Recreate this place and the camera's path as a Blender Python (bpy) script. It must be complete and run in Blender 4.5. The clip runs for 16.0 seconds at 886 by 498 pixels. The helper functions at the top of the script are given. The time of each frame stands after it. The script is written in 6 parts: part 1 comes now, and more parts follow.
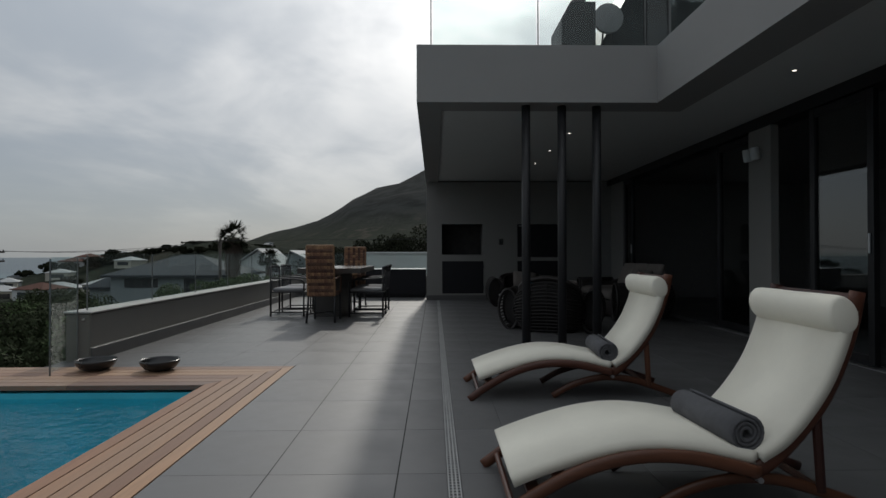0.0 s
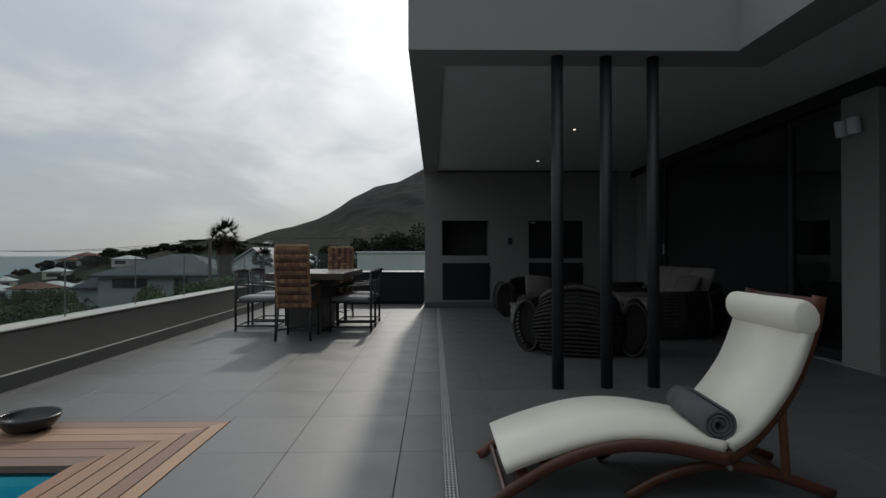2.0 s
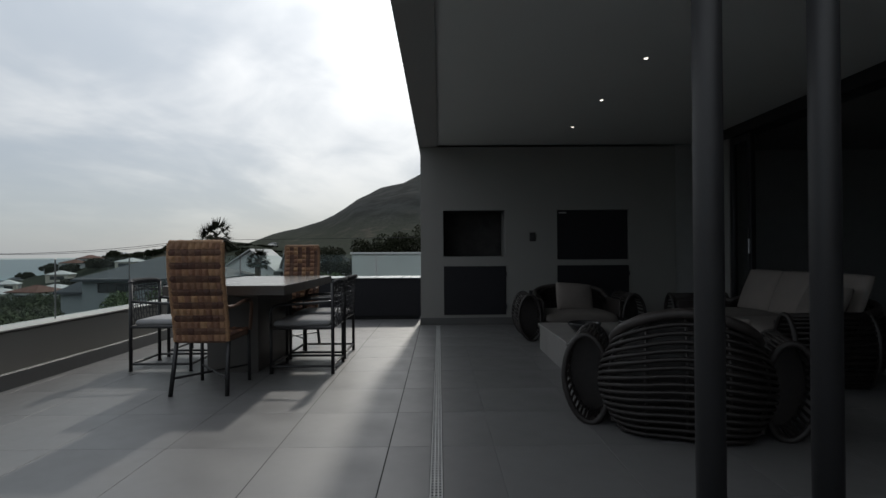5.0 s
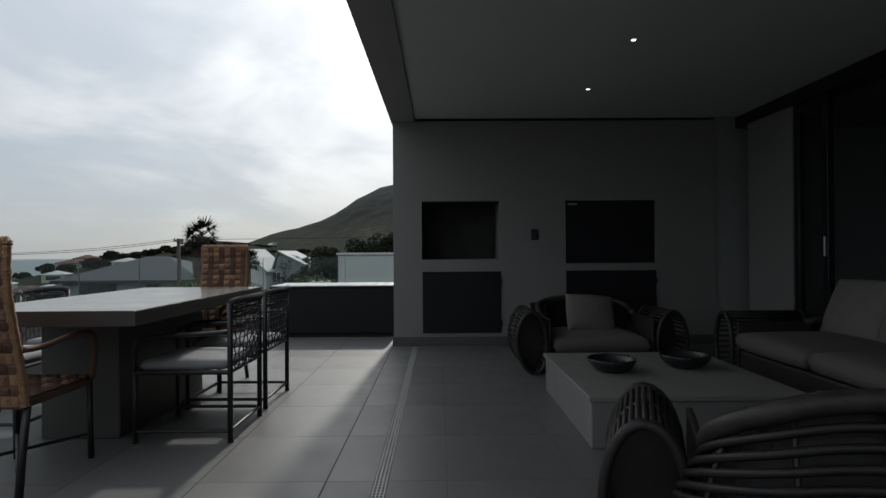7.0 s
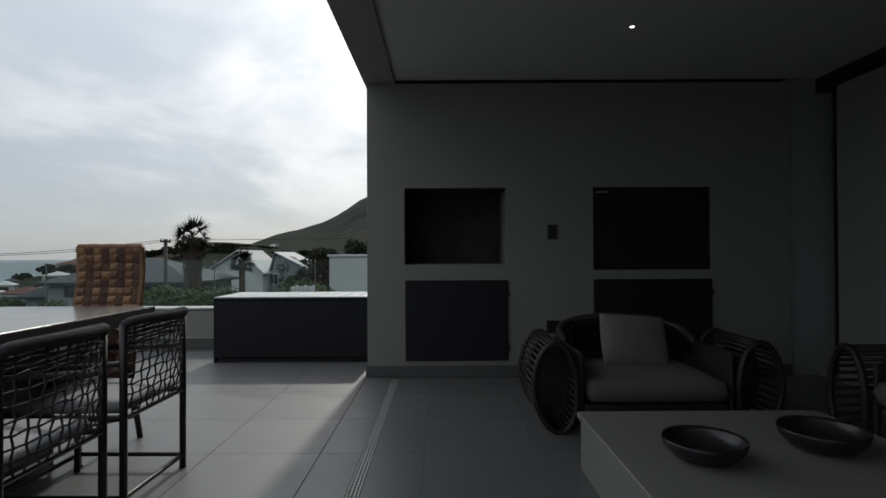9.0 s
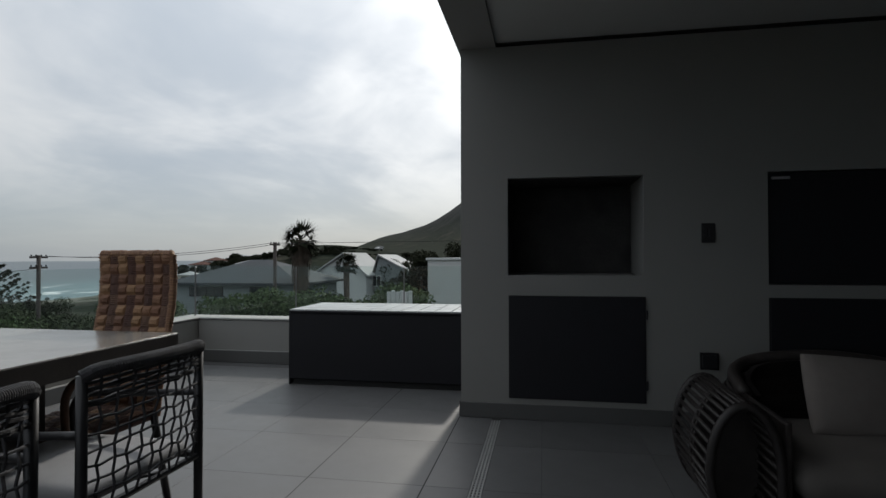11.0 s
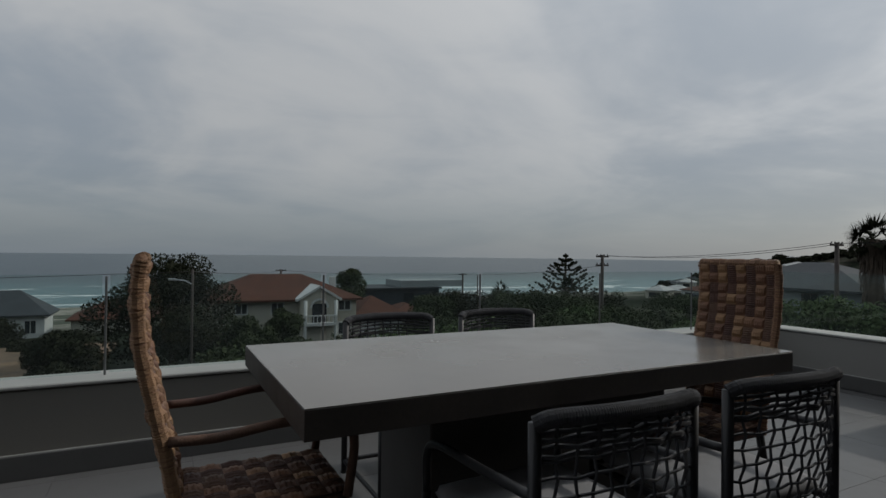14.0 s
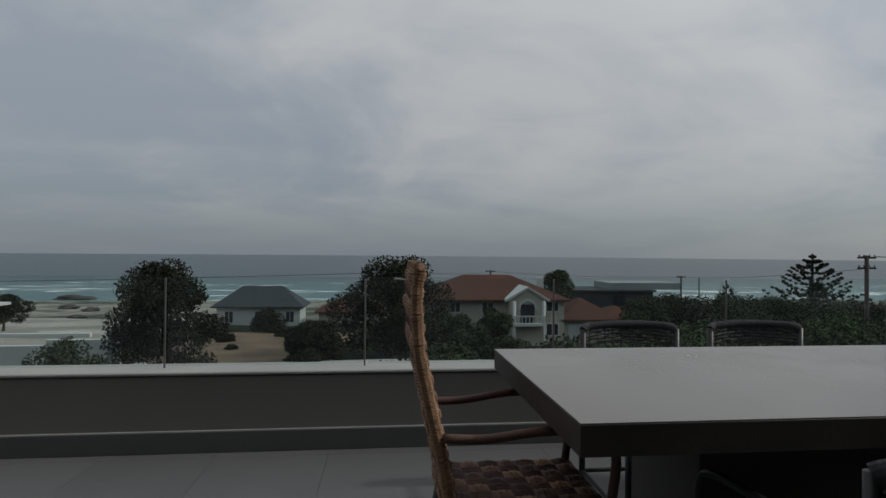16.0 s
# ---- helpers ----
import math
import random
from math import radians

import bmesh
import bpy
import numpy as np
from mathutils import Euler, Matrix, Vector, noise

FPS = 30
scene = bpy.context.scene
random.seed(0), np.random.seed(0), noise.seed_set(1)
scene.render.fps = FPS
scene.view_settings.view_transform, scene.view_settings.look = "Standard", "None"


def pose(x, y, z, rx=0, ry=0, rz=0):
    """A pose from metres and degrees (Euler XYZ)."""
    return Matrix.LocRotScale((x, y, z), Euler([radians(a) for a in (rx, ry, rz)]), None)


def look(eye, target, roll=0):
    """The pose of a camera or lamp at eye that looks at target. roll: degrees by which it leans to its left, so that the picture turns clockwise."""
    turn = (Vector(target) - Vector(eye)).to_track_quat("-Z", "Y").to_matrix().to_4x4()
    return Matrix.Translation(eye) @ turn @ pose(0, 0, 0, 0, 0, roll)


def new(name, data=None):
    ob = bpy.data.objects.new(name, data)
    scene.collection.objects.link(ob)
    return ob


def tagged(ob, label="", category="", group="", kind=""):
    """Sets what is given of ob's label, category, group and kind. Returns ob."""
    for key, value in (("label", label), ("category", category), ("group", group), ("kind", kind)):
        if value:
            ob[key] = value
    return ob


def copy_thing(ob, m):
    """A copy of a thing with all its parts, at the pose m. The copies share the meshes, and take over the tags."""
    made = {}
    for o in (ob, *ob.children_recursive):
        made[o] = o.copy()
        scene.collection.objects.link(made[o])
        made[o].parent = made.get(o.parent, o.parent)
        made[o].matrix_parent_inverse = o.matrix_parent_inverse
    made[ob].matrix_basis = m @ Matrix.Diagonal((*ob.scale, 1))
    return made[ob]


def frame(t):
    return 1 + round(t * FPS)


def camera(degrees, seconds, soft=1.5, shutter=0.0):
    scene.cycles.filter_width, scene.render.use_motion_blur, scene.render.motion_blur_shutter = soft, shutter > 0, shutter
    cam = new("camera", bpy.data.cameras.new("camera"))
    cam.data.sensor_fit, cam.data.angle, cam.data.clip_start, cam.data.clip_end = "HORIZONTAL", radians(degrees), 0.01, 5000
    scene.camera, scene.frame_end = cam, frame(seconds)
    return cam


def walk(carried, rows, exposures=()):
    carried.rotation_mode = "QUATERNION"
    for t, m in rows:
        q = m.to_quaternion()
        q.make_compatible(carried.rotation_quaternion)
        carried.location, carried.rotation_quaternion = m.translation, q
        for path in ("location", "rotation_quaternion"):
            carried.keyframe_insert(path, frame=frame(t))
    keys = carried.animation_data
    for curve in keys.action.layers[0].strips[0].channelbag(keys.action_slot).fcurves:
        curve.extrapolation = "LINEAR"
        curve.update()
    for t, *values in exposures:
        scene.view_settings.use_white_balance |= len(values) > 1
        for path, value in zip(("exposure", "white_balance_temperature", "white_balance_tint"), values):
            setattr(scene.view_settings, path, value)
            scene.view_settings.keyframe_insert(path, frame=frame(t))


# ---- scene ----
cam = camera(77.9, 16.0)
PATH = [
    (0, (0.211, -0.085, 1.027), (0.243, 1.915, 1.043), -0.1),
    (0.5, (0.214, 0.276, 1.025), (0.246, 2.276, 1.041), 0.2),
    (1, (0.2, 0.663, 1.044), (0.232, 2.663, 1.057), -0.0),
    (1.5, (0.23, 1.083, 1.053), (0.262, 3.082, 1.065), -0.2),
    (2, (0.222, 1.458, 1.067), (0.255, 3.457, 1.078), -0.1),
    (2.5, (0.213, 1.835, 1.095), (0.245, 3.835, 1.102), -0.3),
    (3, (0.229, 2.276, 1.109), (0.258, 4.276, 1.114), -0.4),
    (3.5, (0.245, 2.714, 1.079), (0.265, 4.714, 1.09), -0.3),
    (6, (0.41, 4.793, 1.048), (0.423, 6.793, 1.064), -0.4),
    (6.5, (0.479, 5.209, 1.056), (0.496, 7.209, 1.073), -0.3),
    (7, (0.58, 5.647, 1.074), (0.594, 7.647, 1.088), -0.4),
    (7.5, (0.654, 6.056, 1.071), (0.662, 8.056, 1.09), -0.2),
    (8, (0.709, 6.431, 1.076), (0.721, 8.431, 1.094), -0.3),
    (10.5, (0.694, 7.994, 1.106), (0.597, 9.991, 1.133), -0.1),
    (11, (0.622, 8.153, 1.122), (0.263, 10.121, 1.152), -0.1),
    (11.5, (0.551, 8.224, 1.136), (-0.226, 10.066, 1.164), 0.2),
    (12, (0.531, 8.205, 1.147), (-0.6, 9.854, 1.174), 0.3),
    (12.5, (0.452, 8.18, 1.146), (-0.902, 9.651, 1.174), 0.6),
    (13, (0.41, 8.144, 1.153), (-1.125, 9.426, 1.177), 0.7),
    (13.5, (0.376, 8.103, 1.156), (-1.291, 9.208, 1.178), 0.7),
    (14, (0.358, 8.054, 1.163), (-1.417, 8.975, 1.183), 0.7),
    (14.5, (0.343, 8.005, 1.167), (-1.508, 8.763, 1.187), 0.6),
    (15, (0.339, 7.958, 1.168), (-1.562, 8.579, 1.187), 0.5),
    (15.5, (0.324, 7.925, 1.175), (-1.623, 8.381, 1.193), 0.4),
    (16, (0.284, 7.913, 1.183), (-1.705, 8.128, 1.199), 0.5),
]
walk(cam, [(t, look(eye, target, roll)) for t, eye, target, roll in PATH],
     exposures=[(0, -0.38), (1.5, -0.24), (3.5, -0.02), (6, 0.12), (8, 0.18), (10.5, 0.15), (11, 0.08), (12, -0.18), (13, -0.53), (14.5, -0.53), (16, -0.46)])

# ---- world and light ----
SUN_ELEV, SUN_AZ = radians(35.5), radians(3.2)      # azimuth from +y towards +x
SUN_DIR = Vector((math.sin(SUN_AZ) * math.cos(SUN_ELEV), math.cos(SUN_AZ) * math.cos(SUN_ELEV), math.sin(SUN_ELEV)))
sun_data = bpy.data.lights.new("sun", "SUN")
sun_data.energy, sun_data.angle, sun_data.color = 1.75, radians(2.2), (1.0, 0.96, 0.88)
sun = new("sun", sun_data)
sun.matrix_world = look((0, 0, 50), Vector((0, 0, 50)) - SUN_DIR)


class Nodes:
    """A small builder for node trees."""

    def __init__(self, tree):
        self.tree = tree
        tree.nodes.clear()

    def node(self, kind, operation=""):
        n = self.tree.nodes.new(kind)
        if operation:
            n.operation = operation
        return n

    def link(self, a, b):
        self.tree.links.new(a, b)

    def put(self, socket, v):
        if isinstance(v, bpy.types.NodeSocket):
            self.link(v, socket)
        elif isinstance(v, (tuple, list)) and len(v) == 3 and socket.type == "RGBA":
            socket.default_value = (*v, 1)
        else:
            socket.default_value = v

    def math(self, op, a, b=0.0, c=0.0):
        n = self.node("ShaderNodeMath", operation=op)
        for s, v in zip(n.inputs, (a, b, c)):
            self.put(s, v)
        return n.outputs[0]

    def mix(self, f, a, b, blend="MIX"):
        n = self.node("ShaderNodeMix")
        n.data_type, n.blend_type = "RGBA", blend
        self.put(n.inputs[0], f), self.put(n.inputs[6], a), self.put(n.inputs[7], b)
        return n.outputs[2]

    def noise(self, vec, scale, detail=4.0, rough=0.55, distort=0.0):
        n = self.node("ShaderNodeTexNoise")
        self.put(n.inputs["Vector"], vec)
        n.inputs["Scale"].default_value, n.inputs["Detail"].default_value = scale, detail
        n.inputs["Roughness"].default_value, n.inputs["Distortion"].default_value = rough, distort
        return n.outputs[0]

    def ramp(self, f, a, b, lo=0.0, hi=1.0):
        n = self.node("ShaderNodeMapRange")
        n.interpolation_type = "SMOOTHSTEP"
        for s, v in zip(n.inputs, (f, a, b, lo, hi)):
            self.put(s, v)
        return n.outputs[0]

    def scaled(self, vec, s):
        n = self.node("ShaderNodeMapping")
        self.put(n.inputs["Vector"], vec)
        n.inputs["Scale"].default_value = s
        return n.outputs[0]


world = bpy.data.worlds.new("sky")
scene.world = world
world.use_nodes = True
w = Nodes(world.node_tree)
way = w.node("ShaderNodeTexCoord").outputs["Generated"]
sep = w.node("ShaderNodeSeparateXYZ")
w.link(way, sep.inputs[0])
up = w.math("MAXIMUM", sep.outputs[2], 0.0)
flat = w.math("ADD", up, 0.20)
cx, cy = w.math("DIVIDE", sep.outputs[0], flat), w.math("DIVIDE", sep.outputs[1], flat)
comb = w.node("ShaderNodeCombineXYZ")
w.link(cx, comb.inputs[0]), w.link(cy, comb.inputs[1])
dot = w.node("ShaderNodeVectorMath", operation="DOT_PRODUCT")
w.link(way, dot.inputs[0])
dot.inputs[1].default_value = SUN_DIR
d = w.math("MAXIMUM", dot.outputs["Value"], 0.0)
big = w.noise(w.scaled(comb.outputs[0], (0.62, 0.62, 1)), 1.0, 5, 0.52, 0.8)
fine = w.noise(w.scaled(comb.outputs[0], (1.0, 0.7, 1)), 2.6, 5, 0.55, 0.5)
cloud = w.ramp(w.math("ADD", w.math("MULTIPLY", big, 0.78), w.math("MULTIPLY", fine, 0.22)), 0.37, 0.64)
base = w.mix(cloud, (0.296, 0.334, 0.376), (0.480, 0.490, 0.495))
glow = w.math("ADD", w.math("MULTIPLY", w.math("POWER", d, 4.0), 0.34), w.math("MULTIPLY", w.math("POWER", d, 40.0), 0.9))
lit = w.math("MULTIPLY", glow, w.ramp(cloud, 0.0, 1.0, 0.55, 1.2))
warm = w.mix(1.0, base, w.mix(lit, (0, 0, 0), (1.0, 0.985, 0.95)), "ADD")
haze = w.ramp(up, 0.01, 0.17, 1.0, 0.0)
hazed = w.mix(w.math("MULTIPLY", haze, 0.85), warm, w.mix(w.math("POWER", d, 2.0), (0.222, 0.268, 0.312), (0.48, 0.50, 0.505)))
sky = w.node("ShaderNodeTexSky")
sky.sky_type, sky.sun_disc, sky.sun_elevation, sky.sun_rotation = "NISHITA", False, SUN_ELEV, SUN_AZ
dome = w.node("ShaderNodeVectorMath", operation="SCALE")
w.link(hazed, dome.inputs[0])
w.link(w.math("MULTIPLY_ADD", up, 1.0, 0.93), dome.inputs["Scale"])
total = w.mix(1.0, dome.outputs[0], w.mix(0.012, (0, 0, 0), sky.outputs[0]), "ADD")
bg = w.node("ShaderNodeBackground")
w.link(total, bg.inputs[0])
bg.inputs[1].default_value = 1.0
out = w.node("ShaderNodeOutputWorld")
w.link(bg.outputs[0], out.inputs[0])

# ---- materials ----


def material(name, colour, rough=0.6, metal=0.0, spread=0.12, scale=6.0, fine_scale=90.0, bump=0.15, bump_dist=0.003,
             tint=None, tint_amount=0.5, stretch=(1, 1, 1), per="", spec=0.5, gen="Object"):
    m = bpy.data.materials.new(name)
    m.use_nodes = True
    k = Nodes(m.node_tree)
    o = k.node("ShaderNodeOutputMaterial")
    p = k.node("ShaderNodeBsdfPrincipled")
    co = k.node("ShaderNodeTexCoord").outputs[gen]
    v = k.scaled(co, stretch)
    n1, n2 = k.noise(v, scale, 5, 0.6), k.noise(v, fine_scale, 3, 0.6)
    dark = tuple(c * (1 - spread) for c in colour)
    light = tuple(min(1, c * (1 + spread)) for c in colour)
    col = k.mix(k.ramp(n1, 0.3, 0.7), dark, light)
    col = k.mix(k.ramp(n2, 0.35, 0.75), col, k.mix(0.5, col, tuple(c * (1 - 1.5 * spread) for c in colour)))
    if tint:
        col = k.mix(k.ramp(k.noise(v, scale * 0.45, 3, 0.5), 0.5, 0.62, 0.0, tint_amount), col, tint)
    if per:
        r = k.node("ShaderNodeObjectInfo").outputs["Random"] if per == "object" else k.node("ShaderNodeNewGeometry").outputs["Random Per Island"]
        hsv = k.node("ShaderNodeHueSaturation")
        k.link(col, hsv.inputs["Color"])
        k.link(k.ramp(r, 0, 1, 1 - 1.6 * spread, 1 + 1.6 * spread), hsv.inputs["Value"])
        k.link(k.ramp(r, 0, 1, 0.49, 0.51), hsv.inputs["Hue"])
        col = hsv.outputs[0]
    k.link(col, p.inputs["Base Color"])
    k.link(k.ramp(n1, 0.2, 0.8, max(0, rough - 0.09), min(1, rough + 0.09)), p.inputs["Roughness"])
    p.inputs["Metallic"].default_value = metal
    p.inputs["Specular IOR Level"].default_value = spec
    b = k.node("ShaderNodeBump")
    b.inputs["Strength"].default_value, b.inputs["Distance"].default_value = bump, bump_dist
    k.link(k.math("ADD", n2, k.math("MULTIPLY", n1, 0.5)), b.inputs["Height"])
    k.link(b.outputs[0], p.inputs["Normal"])
    k.link(p.outputs[0], o.inputs[0])
    return m


def glass_material(name, tint, ior=1.0, body=0.0, body_colour=(0.5, 0.6, 0.6)):
    """A clear pane: what is behind shows, with mirror gloss by Fresnel and a thin film of dirt."""
    m = bpy.data.materials.new(name)
    m.use_nodes = True
    k = Nodes(m.node_tree)
    o = k.node("ShaderNodeOutputMaterial")
    t = k.node("ShaderNodeBsdfTransparent")
    t.inputs[0].default_value = (*tint, 1)
    g = k.node("ShaderNodeBsdfGlossy")
    g.inputs["Roughness"].default_value = 0.01
    lw = k.node("ShaderNodeLayerWeight")
    fac = k.math("MULTIPLY_ADD", k.math("POWER", lw.outputs["Facing"], 5.0), min(0.85, 0.35 * ior), 0.022 * ior)
    df = k.node("ShaderNodeBsdfDiffuse")
    df.inputs[0].default_value = (*body_colour, 1)
    m0, m1 = k.node("ShaderNodeMixShader"), k.node("ShaderNodeMixShader")
    co = k.node("ShaderNodeTexCoord").outputs["Object"]
    k.link(k.ramp(k.noise(co, 2.5, 4), 0.3, 0.8, body * 0.5, body * 1.5), m0.inputs[0])
    k.link(t.outputs[0], m0.inputs[1]), k.link(df.outputs[0], m0.inputs[2])
    k.link(fac, m1.inputs[0]), k.link(m0.outputs[0], m1.inputs[1]), k.link(g.outputs[0], m1.inputs[2])
    k.link(m1.outputs[0], o.inputs[0])
    return m


M_TILE = material("porcelain_tile", (0.110, 0.109, 0.110), 0.45, spread=0.022, scale=2.2, fine_scale=160, bump=0.08, bump_dist=0.001,
                  tint=(0.116, 0.115, 0.114), tint_amount=0.35, per="object", gen="Object")
M_GROUT = material("grout", (0.078, 0.077, 0.077), 0.9)
M_RENDER = material("grey_wall_paint", (0.215, 0.21, 0.20), 0.85, spread=0.04, scale=1.5, fine_scale=220, bump=0.12, bump_dist=0.002)
M_PARAPET = material("parapet_paint", (0.150, 0.143, 0.128), 0.9, spread=0.05, scale=1.5, fine_scale=220, bump=0.12, bump_dist=0.002, tint=(0.125, 0.118, 0.104), tint_amount=0.4)
M_SLABPAINT = material("slab_paint", (0.285, 0.28, 0.275), 0.85, spread=0.04, scale=1.5, fine_scale=220, bump=0.1, bump_dist=0.002)
M_CEIL = material("ceiling_paint", (0.60, 0.61, 0.60), 0.8, spread=0.02, scale=1.2, fine_scale=200, bump=0.05)
# on the parapet top this pale tone stands for skylight; also skirting line, pavement
M_PALE = material("parapet_top", (0.32, 0.32, 0.305), 0.7, spread=0.10, scale=3, fine_scale=60, tint=(0.36, 0.35, 0.325), tint_amount=0.5)
M_SKIRT = material("skirting_tile", (0.080, 0.079, 0.078), 0.5, spread=0.06)
M_DARK = material("charcoal_steel", (0.018, 0.018, 0.02), 0.45, metal=0.2, spread=0.2, bump=0.05)
M_POST = material("charcoal_column", (0.015, 0.015, 0.017), 0.55, spread=0.15, bump=0.08)
M_FRAME = material("anodised_frame", (0.022, 0.022, 0.024), 0.4, metal=0.4, spread=0.15, bump=0.03)
M_GRATE = material("drain_steel", (0.36, 0.36, 0.355), 0.5, metal=0.2, spread=0.12, bump=0.05)
M_STEEL = material("steel", (0.52, 0.52, 0.53), 0.35, metal=0.9, spread=0.1, bump=0.05)
M_NICHE = material("braai_lining", (0.035, 0.033, 0.032), 0.85, spread=0.4, scale=4, tint=(0.012, 0.012, 0.012), tint_amount=0.8)
M_DECK = material("hardwood_deck", (0.29, 0.158, 0.090), 0.6, spread=0.24, scale=2.0, fine_scale=45, bump=0.25, bump_dist=0.003,
                  stretch=(1, 0.06, 1), per="object", tint=(0.25, 0.165, 0.110), tint_amount=0.5)
M_DECKX = material("hardwood_deck_across", (0.24, 0.14, 0.092), 0.6, spread=0.16, scale=2.0, fine_scale=45, bump=0.25, bump_dist=0.003,
                   stretch=(0.06, 1, 1), per="object", tint=(0.20, 0.145, 0.11), tint_amount=0.5)
M_TEAK = material("oiled_teak", (0.080, 0.027, 0.015), 0.42, spread=0.3, scale=3, fine_scale=60, bump=0.15, stretch=(0.15, 1, 1), per="object")
M_CUSHION = material("cream_canvas", (0.80, 0.765, 0.66), 0.9, spread=0.035, scale=5, fine_scale=420, bump=0.35, bump_dist=0.0015)
M_TOWEL = material("grey_towelling", (0.11, 0.11, 0.118), 0.97, spread=0.18, scale=12, fine_scale=500, bump=0.9, bump_dist=0.004)
M_POOLTILE = material("pool_plaster", (0.05, 0.44, 0.54), 0.5, spread=0.12, scale=1.2)
# table sides: shade from the covered terrace painted in as near-black
M_EDGESHADE = material("shaded_table_edge", (0.045, 0.038, 0.034), 0.5, spread=0.2, scale=4, fine_scale=60)
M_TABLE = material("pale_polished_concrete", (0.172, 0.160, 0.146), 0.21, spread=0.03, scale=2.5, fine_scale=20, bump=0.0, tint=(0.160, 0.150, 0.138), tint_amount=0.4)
M_CONCRETE = material("polished_concrete", (0.19, 0.183, 0.175), 0.42, spread=0.04, scale=2.5, fine_scale=20, bump=0.0, tint=(0.165, 0.16, 0.154), tint_amount=0.2)
M_CONDARK = material("dark_concrete", (0.062, 0.056, 0.052), 0.55, spread=0.12, scale=3, fine_scale=80)
M_ROPE = material("grey_rope", (0.055, 0.055, 0.06), 0.85, spread=0.3, scale=30, fine_scale=400, bump=0.6)
M_SEATPAD = material("grey_seat_fabric", (0.25, 0.25, 0.258), 0.9, spread=0.08, scale=8, fine_scale=350, bump=0.4)
M_WEAVE_A = material("light_woven_fibre", (0.245, 0.134, 0.076), 0.7, spread=0.16, scale=14, fine_scale=140, bump=0.7, bump_dist=0.004, stretch=(0.3, 1, 1.6), per="object")
M_WEAVE_B = material("dark_woven_fibre", (0.100, 0.050, 0.034), 0.7, spread=0.16, scale=14, fine_scale=140, bump=0.7, bump_dist=0.004, stretch=(1.6, 1, 0.3), per="object")
M_RATTAN = material("dark_rattan", (0.022, 0.018, 0.017), 0.5, spec=0.4, spread=0.3, scale=20, fine_scale=150, bump=0.4, per="island")
M_LINEN = material("taupe_linen", (0.115, 0.103, 0.094), 0.95, spread=0.07, scale=6, fine_scale=400, bump=0.5)
M_PILLOW = material("pale_linen_pillow", (0.165, 0.145, 0.132), 0.95, spread=0.08, scale=9, fine_scale=400, bump=0.5)
M_BOWL = material("black_bowl_glaze", (0.016, 0.016, 0.017), 0.3, spread=0.2)
M_CABTOP = material("pale_cabinet_top", (0.40, 0.41, 0.41), 0.35, spread=0.08, scale=3, per="object")
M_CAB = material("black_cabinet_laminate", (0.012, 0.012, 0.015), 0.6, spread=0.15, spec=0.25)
M_BLACKGAP = material("shadow_gap", (0.01, 0.01, 0.01), 0.9)
M_ROOM = material("dim_room_paint", (0.27, 0.27, 0.265), 0.9, spread=0.06)
M_SOCKET = material("black_plastic", (0.012, 0.012, 0.013), 0.35)
M_HOUSEWHITE = material("white_house_wall", (0.50, 0.52, 0.52), 0.85, spread=0.06, scale=0.6, fine_scale=12)
M_HOUSECREAM = material("cream_house_wall", (0.40, 0.385, 0.33), 0.85, spread=0.06, scale=0.6, fine_scale=12)
M_HOUSEGREY = material("grey_house_wall", (0.225, 0.255, 0.265), 0.85, spread=0.06, scale=0.6, fine_scale=12)
M_ROOFGREY = material("slate_roof", (0.050, 0.058, 0.066), 0.8, spec=0.15, spread=0.15, scale=1, fine_scale=9, bump=0.6, bump_dist=0.05)
M_ROOFRED = material("terracotta_roof", (0.080, 0.036, 0.026), 0.85, spec=0.15, spread=0.2, scale=1, fine_scale=9, bump=0.6, bump_dist=0.05)
M_ROOFPALE = material("pale_sheet_roof", (0.36, 0.37, 0.37), 0.7, spec=0.15, spread=0.08, scale=1, fine_scale=9)
M_PANE = material("far_window_pane", (0.03, 0.035, 0.04), 0.12, spread=0.2)
M_LEAF = material("foliage", (0.040, 0.052, 0.026), 0.9, spread=0.13, scale=2, fine_scale=8, spec=0.08, per="island", tint=(0.032, 0.038, 0.022), tint_amount=0.6)
M_LEAF2 = material("dark_foliage", (0.024, 0.027, 0.016), 0.9, spread=0.14, scale=2, fine_scale=8, spec=0.08, per="island")
M_LEAF3 = material("bright_foliage", (0.066, 0.094, 0.042), 0.9, spread=0.14, scale=2, fine_scale=8, spec=0.08, per="island")
M_BARK = material("bark", (0.085, 0.065, 0.05), 0.9, spread=0.3, scale=4, fine_scale=30, bump=0.8, bump_dist=0.02)
M_POSTGREY = material("grey_steel_post", (0.16, 0.165, 0.165), 0.45, metal=0.5, spread=0.1, bump=0.03)
M_POLE = material("creosote_pole", (0.06, 0.05, 0.045), 0.9, spread=0.2)
M_RED = material("dark_red_cloth", (0.10, 0.03, 0.03), 0.9, spread=0.15)
G_CLEAR = glass_material("balustrade_glass", (0.93, 0.97, 0.96), 1.0, 0.03, (0.45, 0.52, 0.52))
G_DOOR = glass_material("door_glass", (0.6, 0.63, 0.63), 5.0)


